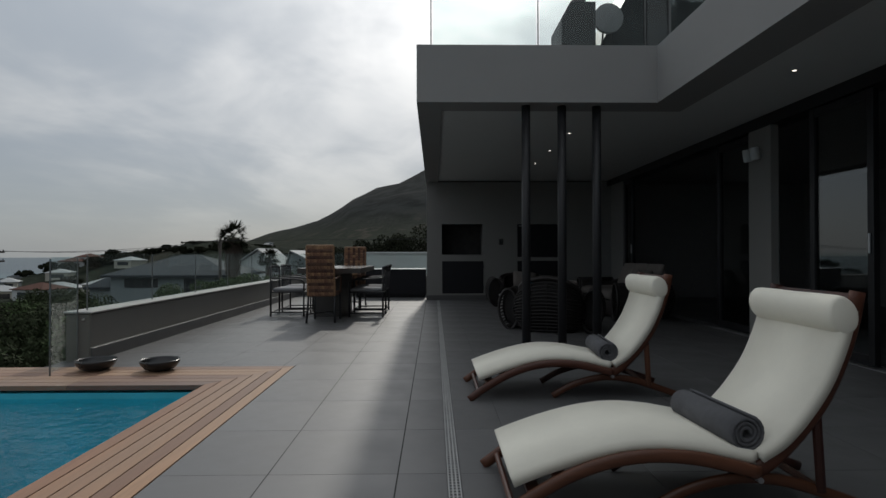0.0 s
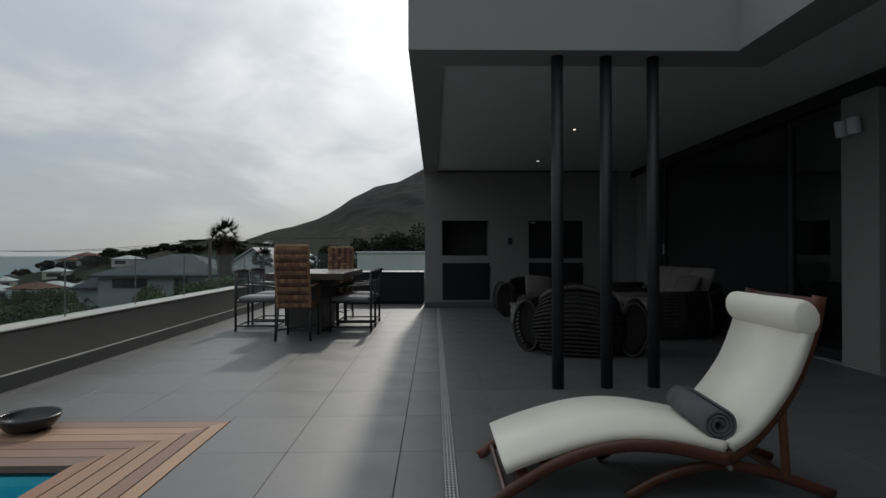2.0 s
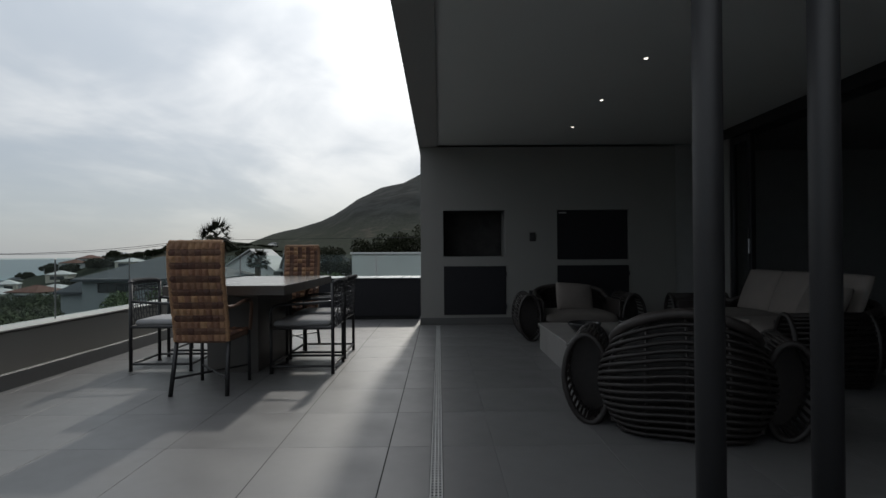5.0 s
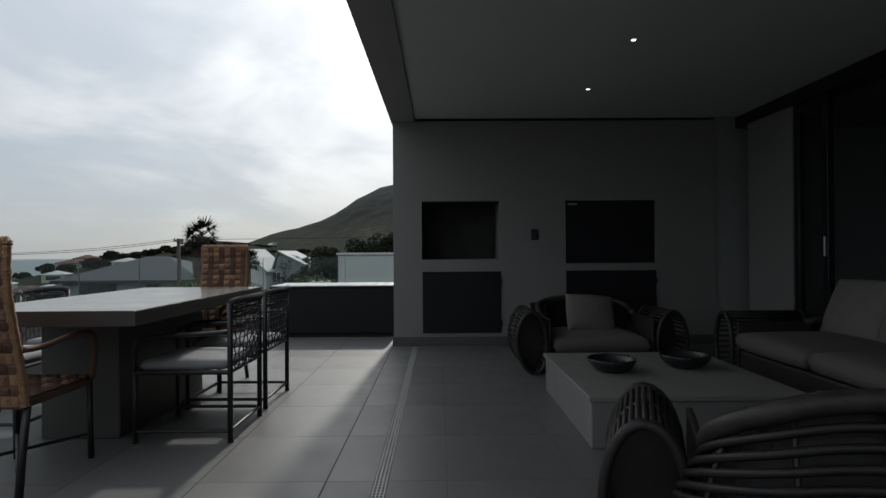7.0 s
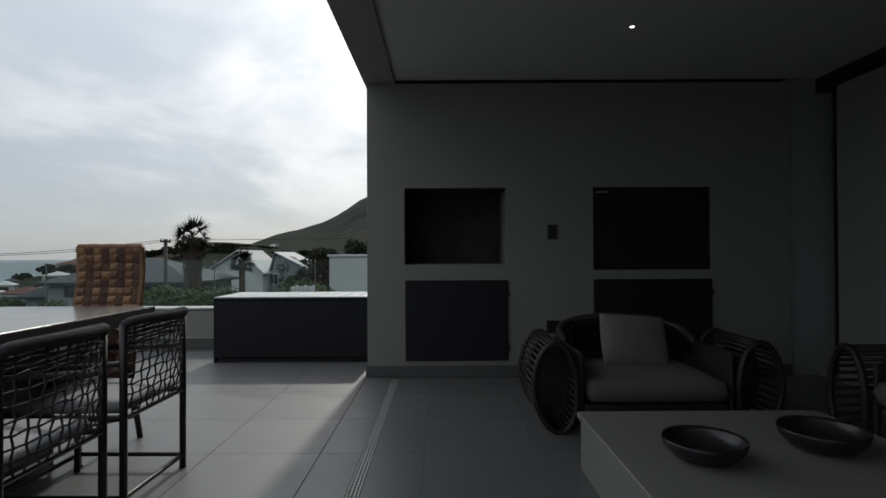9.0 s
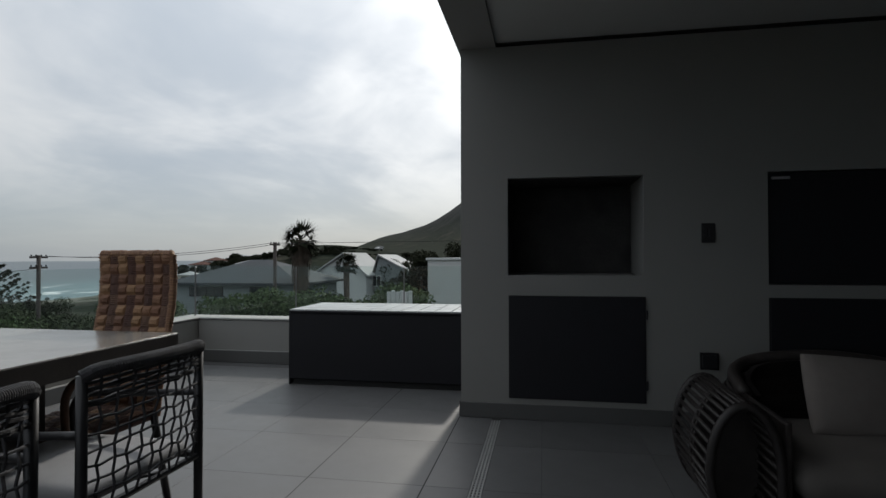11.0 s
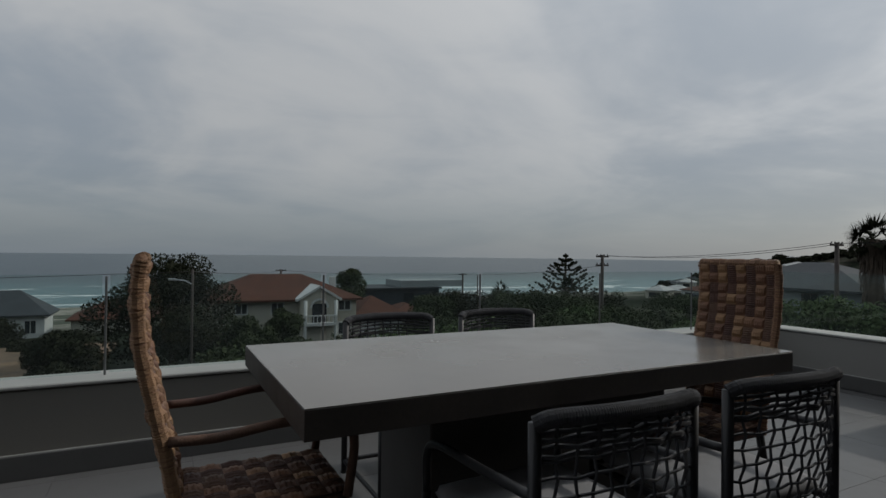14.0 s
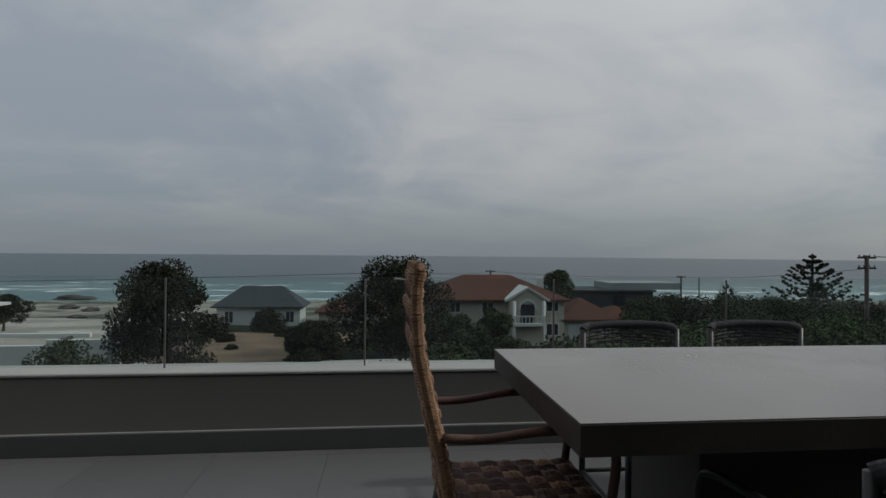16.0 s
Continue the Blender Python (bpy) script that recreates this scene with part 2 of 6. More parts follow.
def ground_material():
    m = bpy.data.materials.new("hillside_ground")
    m.use_nodes = True
    k = Nodes(m.node_tree)
    o, p = k.node("ShaderNodeOutputMaterial"), k.node("ShaderNodeBsdfPrincipled")
    co = k.node("ShaderNodeTexCoord").outputs["Object"]
    a, b, c = k.noise(co, 0.035, 6, 0.6), k.noise(co, 0.25, 5, 0.65), k.noise(co, 0.012, 4, 0.55)
    green = k.mix(k.ramp(b, 0.35, 0.65), (0.010, 0.014, 0.010), (0.022, 0.027, 0.018))
    earth = k.mix(k.ramp(b, 0.3, 0.7), (0.030, 0.029, 0.022), (0.050, 0.045, 0.034))
    rock = k.mix(k.ramp(b, 0.3, 0.7), (0.015, 0.017, 0.018), (0.032, 0.034, 0.035))
    col = k.mix(k.ramp(a, 0.56, 0.66), green, earth)
    sx = k.node("ShaderNodeSeparateXYZ")
    k.link(co, sx.inputs[0])
    high = k.ramp(sx.outputs[2], 10, 60)
    # dark scrub on the heights, with distance haze mixed in as a blue cast
    hazy_heath = k.mix(k.ramp(a, 0.38, 0.62), (0.004, 0.007, 0.008), (0.018, 0.022, 0.023))
    col = k.mix(high, col, k.mix(k.ramp(c, 0.55, 0.7), hazy_heath, rock))
    shore = k.math("MULTIPLY", k.ramp(sx.outputs[2], -11.5, -7.6, 1.0, 0.0), k.ramp(sx.outputs[1], -6, 22, 1.0, 0.0))
    shore = k.math("MAXIMUM", shore, k.ramp(sx.outputs[2], -17.0, -11.0, 1.0, 0.0))
    sand = k.mix(k.ramp(b, 0.42, 0.58), (0.30, 0.29, 0.255), (0.17, 0.17, 0.145))
    col = k.mix(shore, col, k.mix(k.ramp(a, 0.47, 0.56), sand, (0.075, 0.085, 0.068)))
    k.link(col, p.inputs["Base Color"])
    p.inputs["Roughness"].default_value, p.inputs["Specular IOR Level"].default_value = 1.0, 0.03
    bm_ = k.node("ShaderNodeBump")
    bm_.inputs["Strength"].default_value, bm_.inputs["Distance"].default_value = 0.8, 0.6
    k.link(b, bm_.inputs["Height"]), k.link(bm_.outputs[0], p.inputs["Normal"]), k.link(p.outputs[0], o.inputs[0])
    return m


def sea_material():
    m = bpy.data.materials.new("ocean")
    m.use_nodes = True
    k = Nodes(m.node_tree)
    o, p = k.node("ShaderNodeOutputMaterial"), k.node("ShaderNodeBsdfPrincipled")
    co = k.node("ShaderNodeTexCoord").outputs["Object"]
    swell = k.noise(k.scaled(co, (0.05, 0.012, 1)), 1.0, 5, 0.6)
    chop = k.noise(k.scaled(co, (0.5, 0.2, 1)), 1.0, 4, 0.65)
    sx = k.node("ShaderNodeSeparateXYZ")
    k.link(co, sx.inputs[0])
    near = k.ramp(sx.outputs[0], -620, -330)
    col = k.mix(k.ramp(swell, 0.35, 0.65), (0.014, 0.034, 0.048), (0.030, 0.058, 0.072))
    col = k.mix(near, col, (0.060, 0.130, 0.142))
    foam_n = k.noise(k.scaled(co, (0.030, 0.0085, 1)), 1.0, 7, 0.66, 1.4)
    thr = k.ramp(near, 0.0, 1.0, 0.76, 0.55)
    foam = k.ramp(k.math("SUBTRACT", foam_n, thr), 0.0, 0.05)
    col = k.mix(foam, col, (0.72, 0.75, 0.75))
    p.inputs["Specular IOR Level"].default_value = 0.09
    k.link(col, p.inputs["Base Color"])
    k.link(k.ramp(foam, 0, 1, 0.28, 0.9), p.inputs["Roughness"])
    b = k.node("ShaderNodeBump")
    b.inputs["Strength"].default_value, b.inputs["Distance"].default_value = 0.7, 1.6
    k.link(k.math("ADD", swell, k.math("MULTIPLY", chop, 0.35)), b.inputs["Height"])
    k.link(b.outputs[0], p.inputs["Normal"]), k.link(p.outputs[0], o.inputs[0])
    return m


def water_material():
    m = bpy.data.materials.new("pool_water")
    m.use_nodes = True
    k = Nodes(m.node_tree)
    o = k.node("ShaderNodeOutputMaterial")
    t, g, f, mx = k.node("ShaderNodeBsdfTransparent"), k.node("ShaderNodeBsdfGlossy"), k.node("ShaderNodeLayerWeight"), k.node("ShaderNodeMixShader")
    t.inputs[0].default_value = (0.62, 0.93, 0.98, 1)
    g.inputs["Roughness"].default_value = 0.03
    co = k.node("ShaderNodeTexCoord").outputs["Object"]
    n = k.math("ADD", k.noise(co, 5.5, 3, 0.5, 0.6), k.math("MULTIPLY", k.noise(co, 16, 2, 0.5, 0.4), 0.35))
    b = k.node("ShaderNodeBump")
    b.inputs["Strength"].default_value, b.inputs["Distance"].default_value = 0.8, 0.05
    k.link(n, b.inputs["Height"])
    for nd in (g, f):
        k.link(b.outputs[0], nd.inputs["Normal"])
    k.link(k.math("MULTIPLY_ADD", k.math("POWER", f.outputs["Facing"], 5.0), 0.55, 0.02), mx.inputs[0]), k.link(t.outputs[0], mx.inputs[1]), k.link(g.outputs[0], mx.inputs[2]), k.link(mx.outputs[0], o.inputs[0])
    return m


def lamp_material():
    m = bpy.data.materials.new("downlight_glow")
    m.use_nodes = True
    k = Nodes(m.node_tree)
    o, e = k.node("ShaderNodeOutputMaterial"), k.node("ShaderNodeEmission")
    e.inputs[0].default_value, e.inputs[1].default_value = (1.0, 0.93, 0.82, 1), 2.5
    k.link(e.outputs[0], o.inputs[0])
    return m


M_GROUND, M_SEA, M_WATER, M_LAMP = ground_material(), sea_material(), water_material(), lamp_material()

# ---- mesh helpers ----


def box(bm, x0, y0, z0, x1, y1, z1, bevel=0.0, seg=1):
    vs = [bm.verts.new((x, y, z)) for z in (z0, z1) for x, y in ((x0, y0), (x1, y0), (x1, y1), (x0, y1))]
    fs = [bm.faces.new([vs[i] for i in q]) for q in ((3, 2, 1, 0), (4, 5, 6, 7), (0, 1, 5, 4), (1, 2, 6, 5), (2, 3, 7, 6), (3, 0, 4, 7))]
    if bevel:
        es = list({e for f in fs for e in f.edges})
        bmesh.ops.bevel(bm, geom=es, offset=bevel, segments=seg, affect="EDGES", profile=0.5)
    return bm


def sweep(bm, pts, rx, ry=None, n=8, closed=False, side=None):
    """A tube with an elliptic section along pts; side: the direction of the section's first axis."""
    ry = rx if ry is None else ry
    pts = [Vector(p) for p in pts]
    rings, count = [], len(pts)
    ref = Vector(side) if side else None
    for i, p in enumerate(pts):
        a = pts[(i - 1) % count] if (closed or i) else p
        b = pts[(i + 1) % count] if (closed or i < count - 1) else p
        t = (b - a).normalized()
        if ref is None:
            ref = t.orthogonal()
        u = (ref - t * ref.dot(t))
        u = u.normalized() if u.length > 1e-6 else t.orthogonal().normalized()
        if not side:
            ref = u
        v = t.cross(u)
        rings.append([bm.verts.new(p + u * rx * math.cos(2 * math.pi * k / n) + v * ry * math.sin(2 * math.pi * k / n)) for k in range(n)])
    for i in range(count if closed else count - 1):
        r, s = rings[i], rings[(i + 1) % count]
        for k in range(n):
            bm.faces.new((r[k], r[(k + 1) % n], s[(k + 1) % n], s[k]))
    if not closed:
        bm.faces.new(rings[0][::-1]), bm.faces.new(rings[-1])
    return bm


def ribbon_solid(bm, prof, y0, y1, thick):
    """A slab that follows the profile (x, z) from y0 to y1, with that thickness above the profile."""
    up_pts = []
    for i, (x, z) in enumerate(prof):
        a, b = Vector(prof[max(0, i - 1)]), Vector(prof[min(len(prof) - 1, i + 1)])
        t = (b - a).normalized()
        up_pts.append((x - t.y * thick, z + t.x * thick))
    loop = list(prof) + up_pts[::-1]
    A = [bm.verts.new((x, y0, z)) for x, z in loop]
    B = [bm.verts.new((x, y1, z)) for x, z in loop]
    n = len(loop)
    for i in range(n):
        bm.faces.new((A[i], A[(i + 1) % n], B[(i + 1) % n], B[i]))
    h = len(prof)
    for i in range(h - 1):
        j = n - 1 - i
        bm.faces.new((A[i + 1], A[i], A[j], A[j - 1]))
        bm.faces.new((B[i], B[i + 1], B[j - 1], B[j]))
    return bm


def smooth_curve(pts, steps=6):
    """Catmull-Rom through pts."""
    P = [Vector(p) for p in pts]
    P = [2 * P[0] - P[1]] + P + [2 * P[-1] - P[-2]]
    res = []
    for i in range(1, len(P) - 2):
        for s in range(steps):
            t = s / steps
            res.append(0.5 * (2 * P[i] + (P[i + 1] - P[i - 1]) * t + (2 * P[i - 1] - 5 * P[i] + 4 * P[i + 1] - P[i + 2]) * t * t
                              + (3 * P[i] - P[i - 1] - 3 * P[i + 1] + P[i + 2]) * t ** 3))
    return res + [P[-2]]


def mesh_of(name, bm, mat, smooth=False):
    bmesh.ops.recalc_face_normals(bm, faces=bm.faces)
    me = bpy.data.meshes.new(name)
    bm.to_mesh(me)
    bm.free()
    me.materials.append(mat)
    if smooth:
        me.polygons.foreach_set("use_smooth", [True] * len(me.polygons))
    return me


def part(name, bm, mat, parent=None, label="", smooth=False):
    ob = new(name, mesh_of(name, bm, mat, smooth))
    if parent:
        ob.parent = parent
    if label:
        tagged(ob, label)
    return ob


def setting(name, bm, mat, label, category, smooth=False):
    return tagged(part(name, bm, mat, None, "", smooth), label, category, kind="structure")


def thing(name, label, category, m=None, group=""):
    ob = new(name)
    ob.empty_display_size = 0.1
    if m is not None:
        ob.matrix_world = m
    return tagged(ob, label, category, group)


def B():
    return bmesh.new()


def rbox(*a, bevel=0.004, seg=1):
    return box(B(), *a, bevel=bevel, seg=seg)


def soft_slab(bm, x0, y0, z0, x1, y1, z1, n=8, puff=0.03):
    """A stuffed cushion: rounded rims, crowned faces."""
    cx_, cy_, hx, hy = (x0 + x1) / 2, (y0 + y1) / 2, (x1 - x0) / 2, (y1 - y0) / 2
    grid = {}
    for s in (0, 1):
        for i in range(n + 1):
            for j in range(n + 1):
                u, v = math.sin(math.pi * (i / n - 0.5)), math.sin(math.pi * (j / n - 0.5))
                if s and (i in (0, n) or j in (0, n)):
                    grid[s, i, j] = grid[0, i, j]
                    continue
                e = max(abs(u), abs(v))
                rim = max(0.0, 1 - e ** 14) ** 0.4
                zc, h = (z0 + z1) / 2, (z1 - z0) / 2
                z = zc + (1 if s else -1) * (h * rim + puff * (1 - u * u) * (1 - v * v) * (1 if s else 0.3))
                sq = 1 - 0.03 * (u * u * v * v)
                grid[s, i, j] = bm.verts.new((cx_ + u * hx * sq, cy_ + v * hy * sq, z))
    for s in (0, 1):
        for i in range(n):
            for j in range(n):
                q = [grid[s, i, j], grid[s, i + 1, j], grid[s, i + 1, j + 1], grid[s, i, j + 1]]
                bm.faces.new(q if s else q[::-1])
    return bm

# ---- large structure: terrace ----
SLAB_Z, CEIL_Z, WALL_Y = 2.6, 2.63, 12.0
DECK_Y = 4.95
bm = B()
box(bm, -3.35, DECK_Y, -0.3, 0.262, 13.85, -0.004)
box(bm, 0.338, DECK_Y, -0.3, 9.0, 13.85, -0.004)
box(bm, -1.065, -6, -0.3, 0.262, DECK_Y, -0.004)
box(bm, 0.338, -6, -0.3, 9.0, DECK_Y, -0.004)
box(bm, 0.262, -6, -0.3, 0.338, 13.85, -0.022)
floor = setting("floor", bm, M_GROUT, "grey porcelain tiled terrace floor with dark joints", "floor")
plinth = B()
box(plinth, -3.35, DECK_Y, -9.0, 9.0, 13.85, -0.3)
box(plinth, -1.065, -6, -9.0, 9.0, DECK_Y, -0.3)
box(plinth, -4.2, -6, -9.0, -1.065, DECK_Y, -1.9)
setting("wall_plinth", plinth, M_RENDER, "grey plastered retaining wall under the terrace", "wall")

# parapet with skirting
bm = B()
box(bm, -3.32, 5.22, -0.02, -3.08, 13.8, 0.455, 0.012)
setting("wall_west", bm, M_PARAPET, "low grey plastered parapet wall along the terrace edge", "wall")
bm = B()
box(bm, -3.08, 13.56, -0.02, 3.0, 13.8, 0.455, 0.012)
setting("wall_south", bm, M_RENDER, "low grey plastered parapet across the terrace end", "wall")
# added layer on the flush parapet top, coloured pale as if lit
bm = B()
box(bm, -3.335, 5.205, 0.455, -3.065, 13.815, 0.475, 0.006)
box(bm, -3.065, 13.545, 0.455, 3.0, 13.815, 0.475, 0.006)
setting("trim_lit_top", bm, M_PALE, "top of the parapet, skylight on it painted as a pale layer", "coping")
bm = B()
box(bm, -3.08, 5.22, 0.0, -3.064, 13.56, 0.125, 0.003)
box(bm, -3.064, 13.544, 0.0, -0.02, 13.56, 0.125, 0.003)
box(bm, 0.05, 11.985, 0.0, 3.8, 12.0, 0.105, 0.003)
box(bm, 0.035, 12.0, 0.0, 0.05, 12.7, 0.105, 0.003)
setting("baseboard", bm, M_SKIRT, "dark grey tile skirting along the walls", "skirting")
bm = B()
box(bm, -3.08, 5.22, 0.126, -3.067, 13.56, 0.131)
box(bm, -3.067, 13.547, 0.126, -0.02, 13.56, 0.131)
setting("trim_skirting", bm, M_PALE, "pale grout line along the top of the skirting", "trim")
bm = B()
sweep(bm, [(-3.14, 5.222, 0.40), (-3.14, 5.20, 0.40)], 0.012)
tagged(part("wall_stud", bm, M_STEEL, None, smooth=True), "small steel stud on the parapet end", "stud")

# fireplace wall with two openings
X0, X1, ZT = 0.05, 3.8, SLAB_Z
NICHES = ((0.38, 1.285, 0.995, 1.672), (2.05, 3.10, 0.94, 1.672))
DOORS = ((0.385, 1.295, 0.145, 0.855), (2.05, 3.10, 0.145, 0.858))
bm = B()
xs = [X0, 0.38, 1.285, 2.05, 3.10, X1]
for i in range(5):
    a, b = xs[i], xs[i + 1]
    if i in (1, 3):
        n = NICHES[i // 2]
        box(bm, a, WALL_Y, -0.02, b, 12.7, n[2])
        box(bm, a, WALL_Y, n[3], b, 12.7, ZT)
        box(bm, a, 12.55, n[2], b, 12.7, n[3])
    else:
        box(bm, a, WALL_Y, -0.02, b, 12.7, ZT)
bmesh.ops.remove_doubles(bm, verts=bm.verts, dist=0.0005)
setting("wall_fireplace", bm, M_RENDER, "grey plastered wall with two barbecue openings", "wall")

# upper slab: arm over the lounge and the house side
bm = B()
box(bm, 0.03, 5.6, CEIL_Z + 0.02, 2.55, 12.72, 3.2)
box(bm, 2.55, -6.0, CEIL_Z + 0.02, 9.0, 12.72, 3.2)
box(bm, 0.03, 5.6, SLAB_Z, 2.95, 5.96, CEIL_Z + 0.02)
box(bm, 0.03, 5.96, SLAB_Z, 0.30, 12.72, CEIL_Z + 0.02)
box(bm, 2.55, -6.0, SLAB_Z, 2.95, 5.6, CEIL_Z + 0.02)
setting("slab_upper", bm, M_SLABPAINT, "grey plastered upper balcony slab with a deep edge", "slab")
bm = B()
box(bm, 0.30, 5.96, CEIL_Z, 4.1, 12.0, CEIL_Z + 0.02)
box(bm, 2.95, -6.0, CEIL_Z, 4.1, 5.96, CEIL_Z + 0.02)
setting("ceiling", bm, M_CEIL, "pale painted ceiling over the covered terrace", "ceiling")

# house side: piers, header, room behind the sliding doors
bm = B()
box(bm, 4.05, -6.0, 2.5, 4.3, 12.7, CEIL_Z + 0.02)
setting("wall_header", bm, M_FRAME, "dark header above the sliding doors", "header")
bm = B()
box(bm, 4.06, 6.12, 0, 4.16, 6.56, 2.5, 0.006)
setting("wall_pier", bm, M_RENDER, "grey plastered pier between the sliding doors", "pier")
bm = B()
box(bm, 8.8, -6, -0.02, 9.0, 12.7, 2.648)
box(bm, 4.2, 12.5, -0.02, 8.8, 12.7, 2.648)
box(bm, 3.8, 12.02, -0.02, 4.2, 12.7, 2.648)
box(bm, -1.0, -6.2, -0.02, 9.0, -6.0, 2.648)
box(bm, 4.1, -6, CEIL_Z - 0.004, 8.8, 12.5, CEIL_Z + 0.016)
setting("wall_room", bm, M_ROOM, "dim plastered room behind the doors", "wall")

bm = B()
box(bm, 4.06, 11.02, -0.02, 4.25, 11.78, 2.5, 0.004)
setting("wall_return", bm, M_RENDER, "narrow grey plastered wall return beside the doors", "wall")

# ---- ground, sea, distance ----


def land(x, y):
    r, az = math.hypot(x, y), math.degrees(math.atan2(-x, y))
    z = -4.2 - 0.068 * max(0.0, -x - 12) - 0.03 * max(0.0, y - 10) * (0.0 if x > -5 else 1.0) * (1 if y < 120 else 0)
    if x > 9:
        z += 0.11 * (x - 9)
    prof = np.interp(az, [-180, -90, -40, -25, -10, 0.8, 4.5, 7.0, 8.6, 10, 11.4, 14, 16.4, 19, 20.6, 22.5, 25], [40, 120, 290, 270, 185, 116, 102, 93, 84, 67, 53, 39, 33, 20, 13, 5, 0])
    env = math.exp(-((r - 900) / 330) ** 2)
    jag = 1 + 0.16 * noise.fractal(Vector((x, y, 0)) * 0.006, 0.9, 2.1, 5)
    if prof > 0:
        z += (float(prof) + 18) * env * jag if r > 250 else 0
    ridge = float(np.interp(x, [-200, -185, -169, -142, -118, -104, -90, -70, -40], [0, 6, 13, 13.5, 17, 15.7, 14.5, 10.5, 0]))
    z += ridge * math.exp(-((y - 268) / 45) ** 2) * (1 + 0.12 * noise.noise(Vector((x, y, 3)) * 0.05))
    if z < -20 and env < 0.2:
        z -= 4
    z += 0.5 * noise.noise(Vector((x, y, 0)) * 0.08) * min(1, r / 40)
    return z


bm = B()
NA, radii = 300, [9 * 1.075 ** i for i in range(72)]
rings = []
for r in radii:
    rings.append([bm.verts.new((r * math.sin(2 * math.pi * k / NA), r * math.cos(2 * math.pi * k / NA), land(r * math.sin(2 * math.pi * k / NA), r * math.cos(2 * math.pi * k / NA)))) for k in range(NA)])
centre = bm.verts.new((0, 0, -4.4))
for k in range(NA):
    bm.faces.new((centre, rings[0][k], rings[0][(k + 1) % NA]))
for a, b in zip(rings, rings[1:]):
    for k in range(NA):
        bm.faces.new((a[k], a[(k + 1) % NA], b[(k + 1) % NA], b[k]))
setting("ground", bm, M_GROUND, "scrubby hillside falling from a mountain to the shore", "ground", smooth=True)
bm = B()
R = [bm.verts.new((4900 * math.cos(2 * math.pi * k / 96), 4900 * math.sin(2 * math.pi * k / 96), -24.0)) for k in range(96)]
bm.faces.new(R)
setting("water", bm, M_SEA, "grey-blue ocean with lines of white surf", "sea")

# ---- railings ----
POST_Y = [5.36, 6.60, 7.80, 9.02, 10.22, 11.42, 12.58, 13.68]


def balustrade(name, label, posts, z0, z1, group, post_r=0.006, base0=None):
    """A frameless glass balustrade through the plan points, one pane between each pair of posts."""
    th = thing(name, label, "glass railing", pose(posts[0][0], posts[0][1], 0), group)
    ox, oy = posts[0]
    for i, (x, y) in enumerate(posts):
        b = B()
        zb = base0 if (i == 0 and base0 is not None) else z0
        box(b, x - ox - post_r, y - oy - post_r, zb, x - ox + post_r, y - oy + post_r, z1 - 0.01, 0.003)
        part("post", b, M_POSTGREY, th)
    for (xa, ya), (xb, yb) in zip(posts, posts[1:]):
        v = Vector((xb - xa, yb - ya, 0))
        u = v.normalized()
        nrm = Vector((-u.y, u.x, 0)) * 0.005
        a, c = Vector((xa - ox, ya - oy, 0)) + u * 0.02, Vector((xb - ox, yb - oy, 0)) - u * 0.02
        b = B()
        lo, hi = Vector((0, 0, z0 + 0.012)), Vector((0, 0, z1))
        q = [b.verts.new(p + s + h) for h in (lo, hi) for p, s in ((a, -nrm), (c, -nrm), (c, nrm), (a, nrm))]
        for f in ((3, 2, 1, 0), (4, 5, 6, 7), (0, 1, 5, 4), (1, 2, 6, 5), (2, 3, 7, 6), (3, 0, 4, 7)):
            b.faces.new([q[k] for k in f])
        pane = part("pane", b, G_CLEAR, th)
        pane.visible_shadow = False
    return th


balustrade("glass_railing", "clear glass railing with thin dark posts on the parapet", [(-3.2, y) for y in POST_Y], 0.475, 1.03, "terrace railings")
balustrade("glass_railing", "clear glass railing with thin dark posts at the terrace end", [(-3.2 + 1.2 * i, 13.69) for i in range(0, 4)], 0.475, 1.03, "terrace railings")
balustrade("glass_railing", "short glass railing panel standing at the pool deck", [(-3.02, 4.58), (-3.19, 5.20)], 0.02, 1.0, "terrace railings", base0=0.0)
balustrade("glass_railing", "clear glass railing on the upper balcony edge", [(0.18, 5.72), (1.32, 5.72), (2.47, 5.72), (2.70, 5.65)], 3.2, 4.25, "balcony railings", 0.006)
balustrade("glass_railing", "greenish glass railing along the upper balcony side", [(2.70, 5.62), (2.70, 4.3), (2.70, 3.0), (2.70, 1.7), (2.70, 0.4)], 3.2, 4.25, "balcony railings", 0.006)

# upper balcony: set-back storey and two outdoor seats seen through the railing
bm = B()
box(bm, 3.9, -6, 3.2, 8.8, 12.0, 5.9)
setting("wall_upper", bm, M_RENDER, "dark grey upper storey set back on the balcony", "wall")
bm = B()
A = [(2.10, 7.2, 3.2), (2.39, 7.2, 3.72), (3.2, 7.2, 5.2), (3.9, 7.2, 5.2), (3.9, 7.2, 3.2)]
f = bm.faces.new([bm.verts.new(p) for p in A])
r = bmesh.ops.extrude_face_region(bm, geom=[f])
bmesh.ops.translate(bm, verts=[v for v in r["geom"] if isinstance(v, bmesh.types.BMVert)], vec=(0, 2.0, 0))
tagged(part("stair_wall", bm, M_DARK), "dark sloping stair flank on the upper balcony", "stair wall")
cover = thing("covered_chair", "dark covered outdoor chair on the upper balcony", "chair", pose(1.98, 6.6, 3.2))
b = B()
q = [(-0.2, 0), (0.22, 0), (0.22, 0.92), (-0.09, 0.92), (-0.2, 0.72)]
f = b.faces.new([b.verts.new((x, 0, z)) for x, z in q])
r = bmesh.ops.extrude_face_region(b, geom=[f])
